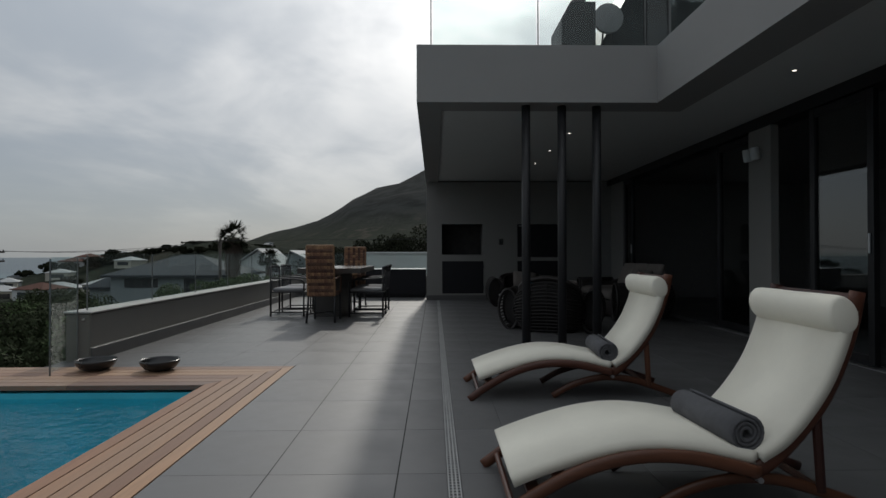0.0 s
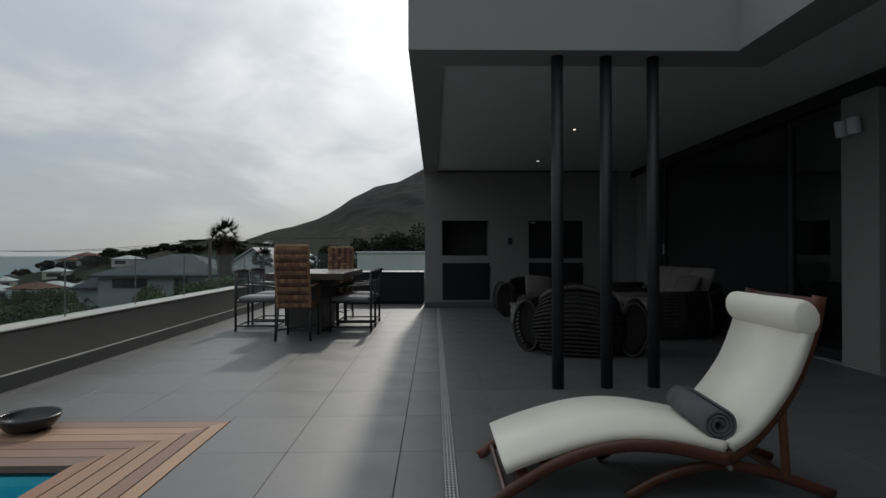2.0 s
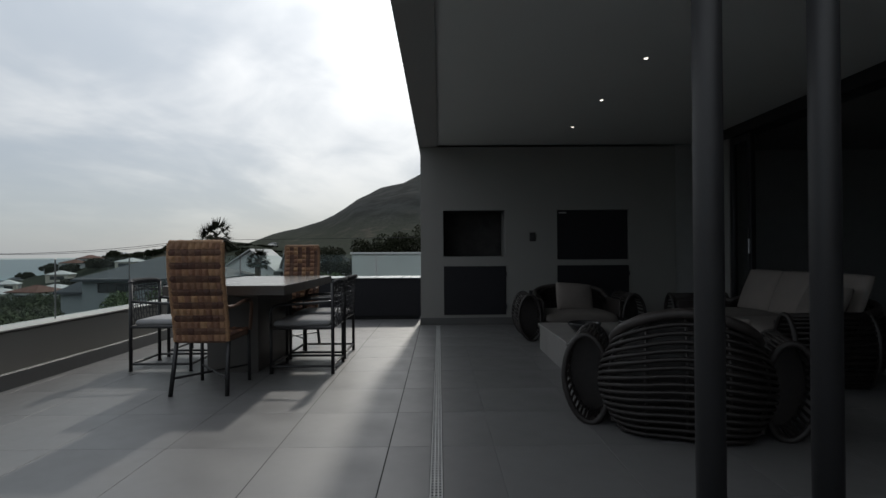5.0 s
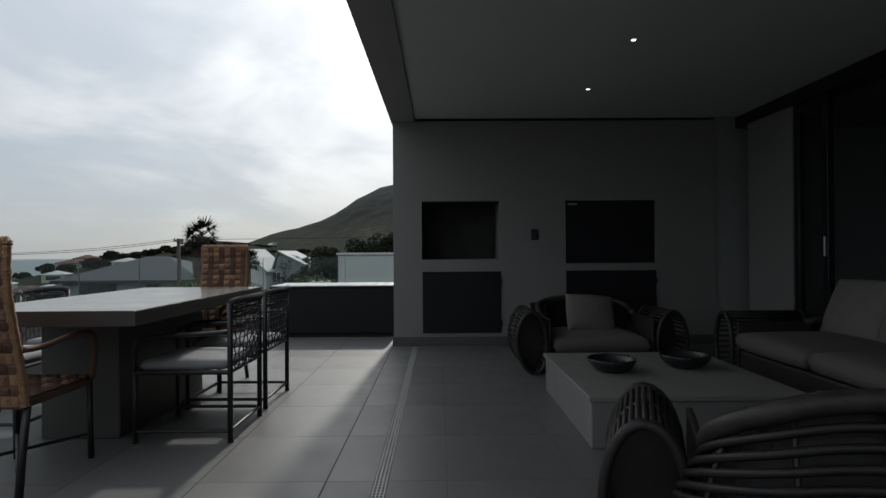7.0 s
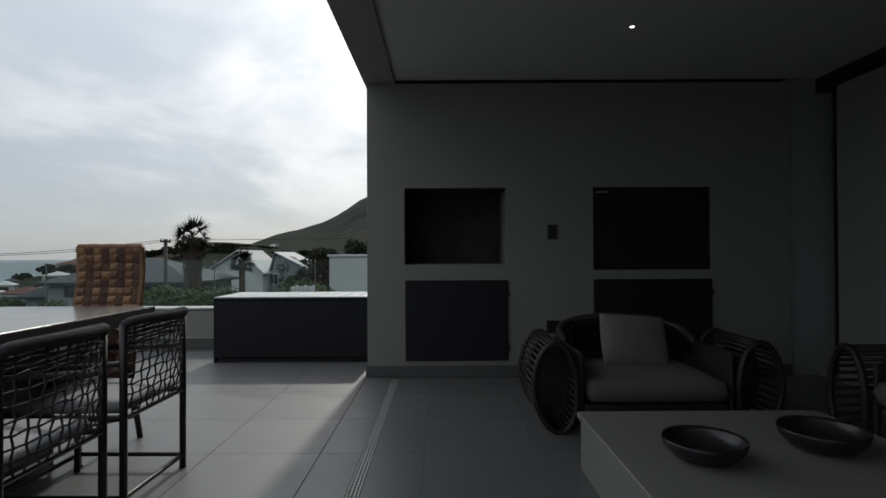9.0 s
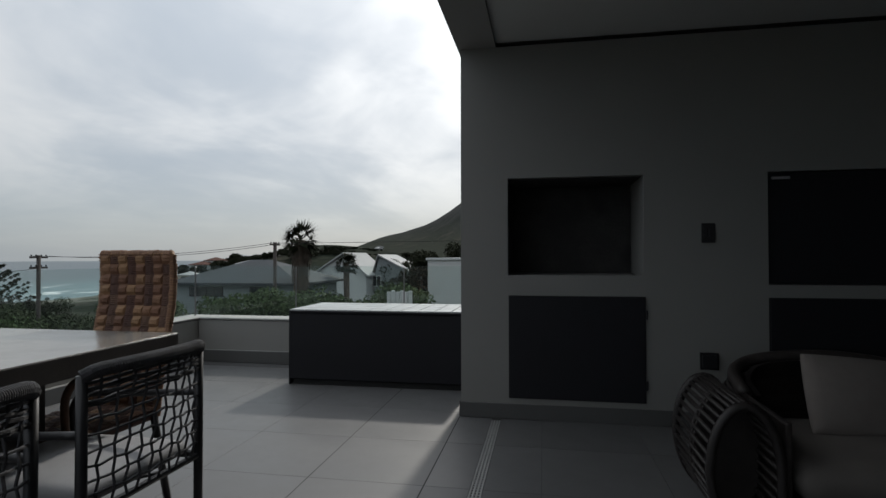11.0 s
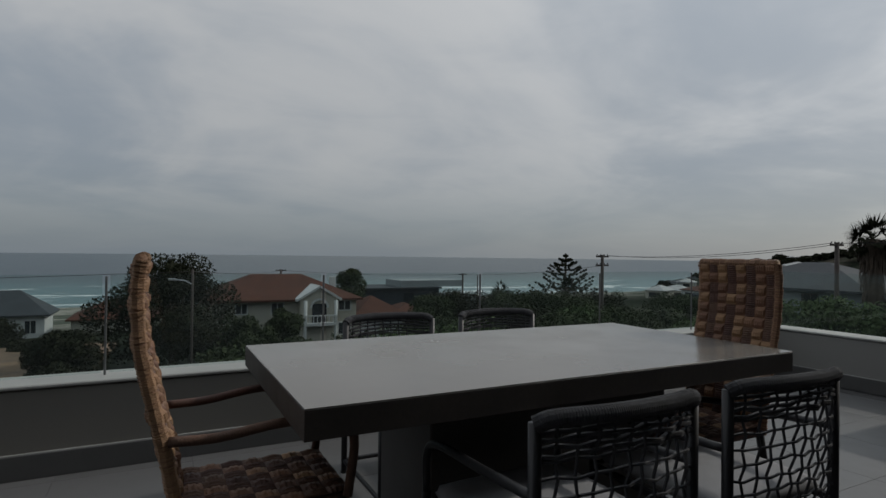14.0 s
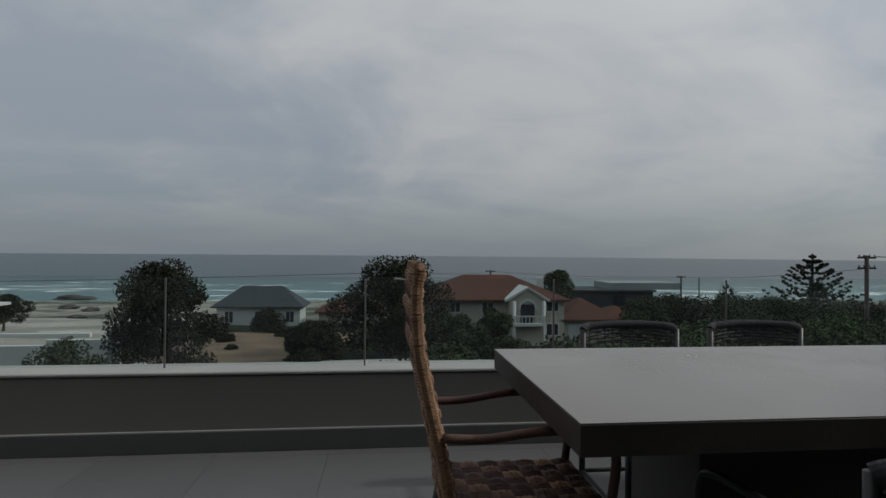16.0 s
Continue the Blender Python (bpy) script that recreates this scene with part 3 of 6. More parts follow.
bmesh.ops.translate(b, verts=[v for v in r["geom"] if isinstance(v, bmesh.types.BMVert)], vec=(0, 0.6, 0))
part("cover", b, M_POST, cover)
part("knob", sweep(B(), [(0.06, 0.2, 0.90), (0.06, 0.2, 1.02)], 0.09, n=12), M_POST, cover, smooth=True)
disc = thing("round_chair", "round-backed grey outdoor chair on the upper balcony", "chair", pose(2.45, 6.9, 3.2))
part("back", sweep(B(), [(0, -0.025, 0.84), (0, 0.025, 0.84)], 0.19, n=32), M_SEATPAD, disc)
part("leg", sweep(B(), [(-0.14, 0, 0.0), (-0.06, 0, 0.70)], 0.012), M_DARK, disc)
part("leg", sweep(B(), [(0.14, 0, 0.0), (0.06, 0, 0.70)], 0.012), M_DARK, disc)

# ---- three columns ----
bm = B()
sweep(bm, [(0, 0, 0.0), (0, 0, SLAB_Z * 0.5), (0, 0, SLAB_Z)], 0.046, n=24)
post_mesh = mesh_of("column", bm, M_POST)
for f in post_mesh.polygons:
    f.use_smooth = len(f.vertices) == 4
for x, y in ((1.191, 5.74), (1.578, 5.75), (1.955, 5.76)):
    c = new("column", post_mesh)
    c.matrix_world = pose(x, y, 0.0)
    tagged(c, "slim round charcoal steel column under the slab edge", "column", "lounge columns")

# ---- fireplace wall fittings ----
for i, (n, dr) in enumerate(zip(NICHES, DOORS)):
    b = B()
    e = 0.006
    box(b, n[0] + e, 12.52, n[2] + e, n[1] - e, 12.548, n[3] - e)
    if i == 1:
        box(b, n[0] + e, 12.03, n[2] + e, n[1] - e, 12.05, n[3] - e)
    lining = thing("barbecue_niche", ("open barbecue niche lined with mottled near-black plates", "closed built-in barbecue with a black shutter")[i], "barbecue", pose(0, 0, 0), "barbecue openings")
    part("back_plate", b, M_NICHE if i == 0 else M_CAB, lining)
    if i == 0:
        part("side_plate", box(B(), n[0] + 0.001, 12.06, n[2] + e, n[0] + e, 12.52, n[3] - e), M_NICHE, lining)
        part("top_plate", box(B(), n[0] + e, 12.06, n[3] - e, n[1] - e, 12.52, n[3] - 0.001), M_NICHE, lining)
    else:
        part("handle", box(B(), n[0] + 0.03, 12.015, n[3] - 0.05, n[0] + 0.14, 12.03, n[3] - 0.03, 0.003), M_STEEL, lining)
    door = thing("barbecue_door", "flush black steel door below the barbecue opening", "cabinet door", pose(dr[0], WALL_Y, dr[2]), "barbecue doors")
    wd, ht = dr[1] - dr[0], dr[3] - dr[2]
    part("frame", box(B(), 0, -0.004, 0, wd, 0.0, ht), M_BLACKGAP, door)
    part("leaf", rbox(0.006, -0.018, 0.006, wd - 0.006, -0.004, ht - 0.006, bevel=0.002), M_CAB, door)
    for z in (0.12, ht - 0.12):
        part("hinge", sweep(B(), [(wd + 0.004, -0.012, z - 0.03), (wd + 0.004, -0.012, z + 0.03)], 0.008, n=8), M_DARK, door)
for nm, x0, z0, x1, z1, lab in (("light_switch", 1.645, 1.215, 1.73, 1.342, "black double light switch plate on the wall"), ("power_socket", 1.63, 0.385, 1.745, 0.495, "black weatherproof socket cover low on the wall")):
    s = thing(nm, lab, "switch" if "switch" in nm else "socket", pose(x0, WALL_Y, z0))
    part("plate", rbox(0, -0.012, 0, x1 - x0, 0, z1 - z0, bevel=0.003), M_SOCKET, s)
    for k in range(2):
        if nm == "light_switch":
            part("rocker", rbox(0.012 + k * 0.032, -0.018, 0.03, 0.036 + k * 0.032, -0.012, z1 - z0 - 0.03, bevel=0.002), M_DARK, s)
    if nm == "power_socket":
        part("flap", rbox(0.01, -0.03, 0.01, x1 - x0 - 0.01, -0.012, z1 - z0 - 0.012, bevel=0.004), M_DARK, s)

# ---- downlights ----
b = B()
for k in range(24):
    a0, a1 = 2 * math.pi * k / 24, 2 * math.pi * (k + 1) / 24
    vs = [b.verts.new((r * math.cos(a), r * math.sin(a), z)) for a in (a0, a1) for r, z in ((0.018, 0.0), (0.028, -0.004))]
    b.faces.new((vs[0], vs[1], vs[3], vs[2]))
    vs = [b.verts.new((0.028 * math.cos(a), 0.028 * math.sin(a), z)) for a in (a0, a1) for z in (-0.004, 0.0)]
    b.faces.new((vs[0], vs[1], vs[3], vs[2]))
down = thing("downlight", "small round recessed downlight, lit", "downlight", pose(2.02, 9.655, CEIL_Z), "ceiling downlights")
part("ring", b, M_STEEL, down)
part("lens", sweep(B(), [(0, 0, -0.001), (0, 0, -0.0025)], 0.017, n=16), M_LAMP, down)
for x, y in ((2.015, 10.871), (2.02, 8.43), (2.02, 7.2), (3.38, 4.67)):
    copy_thing(down, pose(x, y, CEIL_Z))

# ---- sliding doors, wall light ----


def sliding_door(y0, y1, x, label):
    d_ = thing("sliding_door", label, "sliding door", pose(x, y0, 0.0), "sliding doors")
    L = y1 - y0
    for a, b_ in ((0, 0.07), (L - 0.07, L)):
        part("stile", rbox(-0.03, a, 0.02, 0.03, b_, 2.49), M_FRAME, d_)
    for z0, z1 in ((0.02, 0.11), (2.41, 2.49)):
        part("rail", rbox(-0.028, 0.07, z0, 0.028, L - 0.07, z1), M_FRAME, d_)
    g = part("pane", box(B(), -0.005, 0.07, 0.11, 0.005, L - 0.07, 2.41), G_DOOR, d_)
    g.visible_shadow = False
    part("handle", rbox(-0.05, 0.025, 1.02, -0.03, 0.04, 1.20), M_STEEL, d_)
    return d_


for y0, y1, x in ((0.2, 2.4, 4.11), (2.35, 4.6, 4.19), (4.68, 5.5, 4.11), (6.57, 7.45, 4.16), (10.55, 11.02, 4.11)):
    sliding_door(y0, y1, x, "dark-framed glass sliding door standing partly open")
bm = B()
for x in (4.05, 4.12, 4.2):
    box(bm, x, -5.9, -0.004, x + 0.03, 12.0, 0.008)
setting("door_track", bm, M_STEEL, "aluminium door track set into the floor", "door track")
wl = thing("wall_light", "white twin wall spotlights on the grey pier", "wall light", pose(4.06, 6.42, 2.2))
part("bracket", rbox(-0.03, -0.12, -0.03, 0.0, 0.06, 0.03), M_STEEL, wl)
for k, yy in enumerate((-0.1, 0.05)):
    sp = part("head", sweep(B(), [(-0.05, yy, -0.07), (-0.07, yy, 0.07)], 0.052, 0.052, 16), M_HOUSEWHITE, wl)
    part("lens", sweep(B(), [(-0.049, yy, -0.075), (-0.05, yy, -0.07)], 0.04, 0.04, 16), M_STEEL, sp)

# ---- pool and deck ----
PX, PY = -1.60, 4.25
bm = B()
box(bm, -3.95, -6, -1.9, PX, PY, -1.7)
box(bm, PX, -6, -1.7, PX + 0.12, PY + 0.12, -0.06)
box(bm, -3.95, PY, -1.7, PX, PY + 0.12, -0.06)
box(bm, -4.07, -6, -1.7, -3.95, PY + 0.12, -0.06)
setting("pool_basin", bm, M_POOLTILE, "blue plastered pool basin", "swimming pool")
bm = B()
bm.faces.new([bm.verts.new(p) for p in ((-3.95, -6, -0.105), (PX, -6, -0.105), (PX, PY, -0.105), (-3.95, PY, -0.105))])
pw = setting("water_pool", bm, M_WATER, "clear rippled turquoise pool water", "water")
pw.visible_shadow = False
bm = B()
box(bm, PX + 0.12, -6, -0.3, -1.07, DECK_Y - 0.05, -0.035)
box(bm, -4.2, PY + 0.12, -0.3, -1.07, DECK_Y - 0.05, -0.035)
deck = setting("deck", bm, M_BLACKGAP, "hardwood pool deck on dark battens", "deck")
NB, gap = 6, 0.008
wdt = (-1.068 - PX) / NB
for i in range(NB):
    xa, xb = -1.068 - i * wdt, -1.068 - (i + 1) * wdt + gap
    ya, yb = (DECK_Y - 0.005 - (DECK_Y - PY) * (s / 0.532) for s in (i * wdt, (i + 1) * wdt - gap))
    for y0_, y1_ in ((-6.0, -1.3), (-1.295, 2.1), (2.105, None)):
        b = B()
        e0, e1 = (ya, yb) if y1_ is None else (y1_, y1_)
        q = [(xb, y0_), (xa, y0_), (xa, e0), (xb, e1)]
        f = b.faces.new([b.verts.new((x, y, -0.035)) for x, y in q])
        r = bmesh.ops.extrude_face_region(b, geom=[f])
        bmesh.ops.translate(b, verts=[v for v in r["geom"] if isinstance(v, bmesh.types.BMVert)], vec=(0, 0, 0.037))
        part("board", b, M_DECK, deck)
NB2 = 6
wd2 = (DECK_Y - 0.005 - PY + 0.02) / NB2
for i in range(NB2):
    ya, yb = DECK_Y - 0.005 - i * wd2, DECK_Y - 0.005 - (i + 1) * wd2 + gap
    xa, xb = (-1.071 - 0.532 * (s / (DECK_Y - PY)) for s in (i * wd2, (i + 1) * wd2 - gap))
    for x0_, x1_ in ((None, -2.65), (-2.655, -4.2)):
        b = B()
        q = [(x1_, ya), (xa if x0_ is None else x0_, ya), (xb if x0_ is None else x0_, yb), (x1_, yb)]
        f = b.faces.new([b.verts.new((x, y, -0.035)) for x, y in q])
        r = bmesh.ops.extrude_face_region(b, geom=[f])
        bmesh.ops.translate(b, verts=[v for v in r["geom"] if isinstance(v, bmesh.types.BMVert)], vec=(0, 0, 0.036))
        part("board", b, M_DECKX, deck)


def bowl(r, h, label, m, group, foot=0.0):
    th = thing("bowl", label, "bowl", m, group)
    b = B()
    prof = [(0.45 * r, 0.004), (0.75 * r, 0.25 * h), (0.95 * r, 0.7 * h), (r, h), (0.985 * r, h + 0.012), (0.95 * r, h), (0.88 * r, 0.7 * h), (0.68 * r, 0.35 * h), (0.3 * r, 0.22 * h), (0.01 * r, 0.2 * h)]
    N = 40
    vs = [[b.verts.new((rr * math.cos(2 * math.pi * k / N), rr * math.sin(2 * math.pi * k / N), z)) for k in range(N)] for rr, z in prof]
    for p0, p1 in zip(vs, vs[1:]):
        for k in range(N):
            b.faces.new((p0[k], p0[(k + 1) % N], p1[(k + 1) % N], p1[k]))
    b.faces.new(vs[0][::-1]), b.faces.new(vs[-1])
    part("body", b, M_BOWL, th, smooth=True)
    part("foot", sweep(B(), [(0, 0, 0.0), (0, 0, 0.01)], 0.4 * r, n=24), M_BOWL, th)
    return th


bowl(0.165, 0.085, "wide shallow black bowl on the pool deck", pose(-2.21, 4.80, 0.001), "deck bowls")
bowl(0.165, 0.085, "wide shallow black bowl beside the parapet end", pose(-2.78, 4.82, 0.001), "deck bowls")

# ---- sun loungers ----
RAIL = [(0.455, 0.008), (0.56, 0.085), (0.72, 0.176), (0.88, 0.233), (1.04, 0.256), (1.20, 0.248), (1.34, 0.220), (1.46, 0.188)]
BACK = [(1.44, 0.17), (1.53, 0.225), (1.63, 0.325), (1.73, 0.46), (1.80, 0.61), (1.845, 0.75), (1.87, 0.875)]


def lounger(m):
    th = thing("sun_lounger", "curved teak sun lounger with a cream cushion, on grey tiles", "sun lounger", m, "sun loungers")
    x0 = 0.455
    for y in (0.0, 0.57):
        part("side_rail", sweep(B(), [(x - x0, y, z) for x, z in ((p.x, p.y) for p in smooth_curve([(a, c, 0) for a, c in RAIL], 4))], 0.014, 0.027, 8, side=(0, 1, 0)), M_TEAK, th, smooth=True)
        yb = 0.035 if y == 0.0 else 0.535
        part("back_rail", sweep(B(), [(p.x - x0, yb, p.y) for p in smooth_curve([(a, c, 0) for a, c in BACK], 4)], 0.014, 0.034, 8, side=(0, 1, 0)), M_TEAK, th, smooth=True)
        part("leg", sweep(B(), [(p.x - x0, yb + (0.03 if y == 0 else -0.03), p.y) for p in smooth_curve([(1.05, 0.014, 0), (1.18, 0.085, 0), (1.32, 0.13, 0), (1.46, 0.145, 0), (1.62, 0.125, 0), (1.78, 0.075, 0), (1.95, 0.014, 0)], 4)], 0.013, 0.024, 8, side=(0, 1, 0)), M_TEAK, th, smooth=True)
        part("strut", sweep(B(), [(1.735 - x0, yb + 0.02, 0.09), (1.715 - x0, yb + 0.02, 0.43)], 0.014, 0.02, 8, side=(0, 1, 0)), M_TEAK, th)
        part("bolt", sweep(B(), [(1.455 - x0, y - 0.018, 0.165), (1.455 - x0, y + 0.018, 0.165)], 0.011, n=8), M_STEEL, th)
    for x, z in ((0.60, 0.11), (0.70, 0.165), (0.80, 0.205), (0.90, 0.234), (1.0, 0.246), (1.1, 0.248), (1.2, 0.242), (1.3, 0.224), (1.4, 0.200)):
        part("slat", rbox(x - x0 - 0.028, 0.01, z, x - x0 + 0.028, 0.56, z + 0.014, bevel=0.003), M_TEAK, th)
    for (xa, za), (xb, zb) in zip(BACK[1:-1], BACK[2:]):
        for f_ in (0.25, 0.75):
            x, z = xa + (xb - xa) * f_, za + (zb - za) * f_
            part("slat", sweep(B(), [(x - x0, 0.04, z), (x - x0, 0.53, z)], 0.008, 0.026, 6, side=(-(zb - za), 0, xb - xa)), M_TEAK, th)
    part("crossbar", sweep(B(), [(1.735 - x0, 0.05, 0.1), (1.735 - x0, 0.52, 0.1)], 0.016, n=8), M_TEAK, th)
    part("crossbar", sweep(B(), [(0.52 - x0, 0.0, 0.06), (0.52 - x0, 0.57, 0.06)], 0.014, n=8), M_TEAK, th)
    seat = [(p.x - x0, p.y) for p in smooth_curve([(0.525, 0.135, 0), (0.60, 0.165, 0), (0.74, 0.212, 0), (0.90, 0.253, 0), (1.05, 0.270, 0), (1.2, 0.262, 0), (1.33, 0.240, 0), (1.45, 0.216, 0)], 5)]
    b = ribbon_solid(B(), seat, 0.012, 0.558, 0.048)
    bmesh.ops.bevel(b, geom=[e for e in b.edges if len(e.link_faces) == 2 and e.calc_face_angle(0) > 0.9], offset=0.011, segments=3, affect="EDGES", profile=0.6)
    part("seat_cushion", b, M_CUSHION, th, "cream canvas pad, softly creased", smooth=True)
    back = [(p.x - x0, p.y) for p in smooth_curve([(1.485, 0.222, 0), (1.58, 0.285, 0), (1.672, 0.388, 0), (1.755, 0.515, 0), (1.815, 0.66, 0), (1.855, 0.80, 0)], 5)]
    b = ribbon_solid(B(), back, 0.012, 0.558, 0.050)
    bmesh.ops.bevel(b, geom=[e for e in b.edges if len(e.link_faces) == 2 and e.calc_face_angle(0) > 0.9], offset=0.011, segments=3, affect="EDGES", profile=0.6)
    part("back_cushion", b, M_CUSHION, th, "cream canvas back pad", smooth=True)
    b = B()
    N = 28
    ys = [0.008, 0.012, 0.022, 0.045, 0.15, 0.3, 0.42, 0.525, 0.548, 0.558, 0.562]
    rr = [0.80, 0.90, 0.965, 1.0, 1.0, 0.985, 1.0, 1.0, 0.965, 0.90, 0.80]
    rings_ = [[b.verts.new((1.80 - x0 + 0.058 * s * math.cos(2 * math.pi * k / N) - 0.02 * s * math.sin(2 * math.pi * k / N), y, 0.785 + 0.076 * s * math.sin(2 * math.pi * k / N) + 0.012 * s * math.cos(2 * math.pi * k / N))) for k in range(N)] for y, s in zip(ys, rr)]
    for p0, p1 in zip(rings_, rings_[1:]):
        for k in range(N):
            b.faces.new((p0[k], p0[(k + 1) % N], p1[(k + 1) % N], p1[k]))
    b.faces.new(rings_[0][::-1]), b.faces.new(rings_[-1])
    part("headrest", b, M_CUSHION, th, "cream bolster headrest", smooth=True)
    return th


def towel(m):
    """A bath towel rolled up, its layers showing as a spiral at the ends."""
    th = thing("rolled_towel", "dark grey rolled bath towel lying on the lounger", "towel", m, "rolled towels")
    b = B()
    turns, per = 3.2, 18
    pts = []
    for k in range(int(turns * per) + 1):
        a = 2 * math.pi * k / per
        r = 0.012 + 0.052 * k / (turns * per)
        pts.append((r * math.cos(a), r * math.sin(a)))
    thick = 0.011
    outer = [(x * (1 + thick / math.hypot(x, z)), z * (1 + thick / math.hypot(x, z))) for x, z in pts]
    for y0, y1, s in ((0.0, 0.46, 1),):
        P = [[b.verts.new((x, y, z)) for x, z in pts] for y in (y0, y1)]
        Q = [[b.verts.new((x, y, z)) for x, z in outer] for y in (y0, y1)]
        for k in range(len(pts) - 1):
            b.faces.new((P[0][k], P[0][k + 1], P[1][k + 1], P[1][k]))
            b.faces.new((Q[0][k], Q[1][k], Q[1][k + 1], Q[0][k + 1]))
            b.faces.new((P[0][k], Q[0][k], Q[0][k + 1], P[0][k + 1]))
            b.faces.new((P[1][k], P[1][k + 1], Q[1][k + 1], Q[1][k]))
        b.faces.new((P[0][-1], P[1][-1], Q[1][-1], Q[0][-1]))
    part("roll", b, M_TOWEL, th, smooth=True)
    return th


l2 = lounger(pose(0.455, 3.74, 0.0))
copy_thing(l2, pose(0.445, 1.99, 0.0))
t2 = towel(pose(1.435, 3.77, 0.328, 0, 0, -4))
copy_thing(t2, pose(1.42, 2.02, 0.328, 0, 0, 5))

# ---- dining set ----
TX0, TX1, TY0, TY1, TZ = -1.89, -0.92, 8.36, 10.27, 0.80
tb = thing("dining_table", "long polished concrete dining table on a block pedestal", "dining table", pose((TX0 + TX1) / 2, (TY0 + TY1) / 2, 0))
hx, hy = (TX1 - TX0) / 2, (TY1 - TY0) / 2
# sides split from the top so their shade can be coloured in
part("shaded_edge", rbox(-hx, -hy, 0.722, hx, hy, TZ - 0.004, bevel=0.0008), M_EDGESHADE, tb, "table sides with their shade put into a dark colour")
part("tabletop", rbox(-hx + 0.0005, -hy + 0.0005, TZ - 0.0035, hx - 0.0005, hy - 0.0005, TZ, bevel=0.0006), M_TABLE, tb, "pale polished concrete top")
part("pedestal", rbox(-0.35, -0.44, 0.0, 0.11, 0.68, 0.722, bevel=0.005), M_CONDARK, tb, "dark concrete pedestal")


def rope_chair(m):
    """Faces -y: tube frame, knotted rope net in the bowed back, sled legs."""
    th = thing("rope_chair", "charcoal tube armchair with a knotted rope back and grey seat", "dining chair", m, "rope dining chairs")
    W_, D = 0.255, 0.27
    top = [(-W_, D, 0.79), (-0.22, D + 0.022, 0.806), (-0.1, D + 0.055, 0.812), (0, D + 0.062, 0.813), (0.1, D + 0.055, 0.812), (0.22, D + 0.022, 0.806), (W_, D, 0.79)]
    tp = smooth_curve(top, 6)
    part("top_rail", sweep(B(), tp, 0.0185, n=12), M_ROPE, th, "rope-bound top rail", smooth=True)
    b = B()
    for i in range(len(tp) - 1):
        for s in range(3):
            c = tp[i].lerp(tp[i + 1], (s + 0.5) / 3)
            t = (tp[i + 1] - tp[i]).normalized()
            sweep(b, [c - t * 0.0016, c + t * 0.0016], 0.0208, n=12)
    part("rope_binding", b, M_ROPE, th)
    for x in (-W_, W_):
        part("rear_post", sweep(B(), [(x, D, 0.0), (x, D, 0.4), (x, D, 0.795)], 0.016, n=10), M_DARK, th, smooth=True)
        part("front_leg", sweep(B(), [(x, -D, 0.0), (x, -D, 0.44)], 0.014, n=10), M_DARK, th, smooth=True)
        part("side_rail", sweep(B(), [(x, -D, 0.40), (x, D, 0.40)], 0.014, n=8), M_DARK, th)
        part("sled_rail", sweep(B(), [(x, -D, 0.065), (x, D, 0.065)], 0.011, n=8), M_DARK, th)
        part("armrest", sweep(B(), smooth_curve([(x, D, 0.63), (x, 0.05, 0.615), (x, -D * 0.75, 0.60), (x, -D, 0.55), (x, -D, 0.44)], 4), 0.013, n=8), M_DARK, th, smooth=True)
        for y in (-D, D):
            part("foot", sweep(B(), [(x, y, 0.0), (x, y, 0.012)], 0.018, n=8), M_SOCKET, th)
    for y, z in ((-D, 0.40), (D, 0.40), (-D, 0.065), (D, 0.065)):
        part("cross_rail", sweep(B(), [(-W_, y, z), (W_, y, z)], 0.012, n=8), M_DARK, th)

    def bow(u, z):
        k = min(1.0, max(0.0, (z - 0.40) / 0.39))
        return Vector((u * W_, D + 0.062 * (1 - u * u) * (0.35 + 0.65 * k), z + 0.02 * (1 - u * u) * k))
    rng = random.Random(7)
    for i in range(1, 11):
        u0 = -1 + 2 * i / 11
        pts = [bow(max(-0.97, min(0.97, u0 + rng.uniform(-0.014, 0.014))), 0.41 + 0.38 * j / 9) + Vector((0, 0.005 * (-1) ** (i + j), 0)) for j in range(10)]
        part("rope_strand", sweep(B(), pts, 0.0042, n=5), M_ROPE, th)
    for j in range(1, 9):
        z0 = 0.41 + 0.38 * j / 9
        pts = [bow(-1 + 2 * i / 11, z0 + rng.uniform(-0.0045, 0.0045)) + Vector((0, 0.005 * (-1) ** (i + j + 1), 0)) for i in range(12)]
        part("rope_strand", sweep(B(), pts, 0.0042, n=5), M_ROPE, th)
    for j in range(4):
        z0 = 0.715 + 0.018 * j
        pts = [bow(-1 + 2 * i / 11, z0 + rng.uniform(-0.003, 0.003)) + Vector((0, 0.006 * (-1) ** (i + j), 0)) for i in range(12)]
        part("rope_strand", sweep(B(), pts, 0.0062, n=5), M_ROPE, th)
    part("seat", soft_slab(B(), -0.24, -0.265, 0.405, 0.24, 0.25, 0.465, 10, 0.012), M_SEATPAD, th, "grey fabric seat pad", smooth=True)
    return th


rc = rope_chair(pose(-0.89, 9.05, 0, 0, 0, -90))
copy_thing(rc, pose(-0.90, 9.73, 0, 0, 0, -91))
copy_thing(rc, pose(-2.20, 9.20, 0, 0, 0, 90))
copy_thing(rc, pose(-2.20, 9.90, 0, 0, 0, 89))


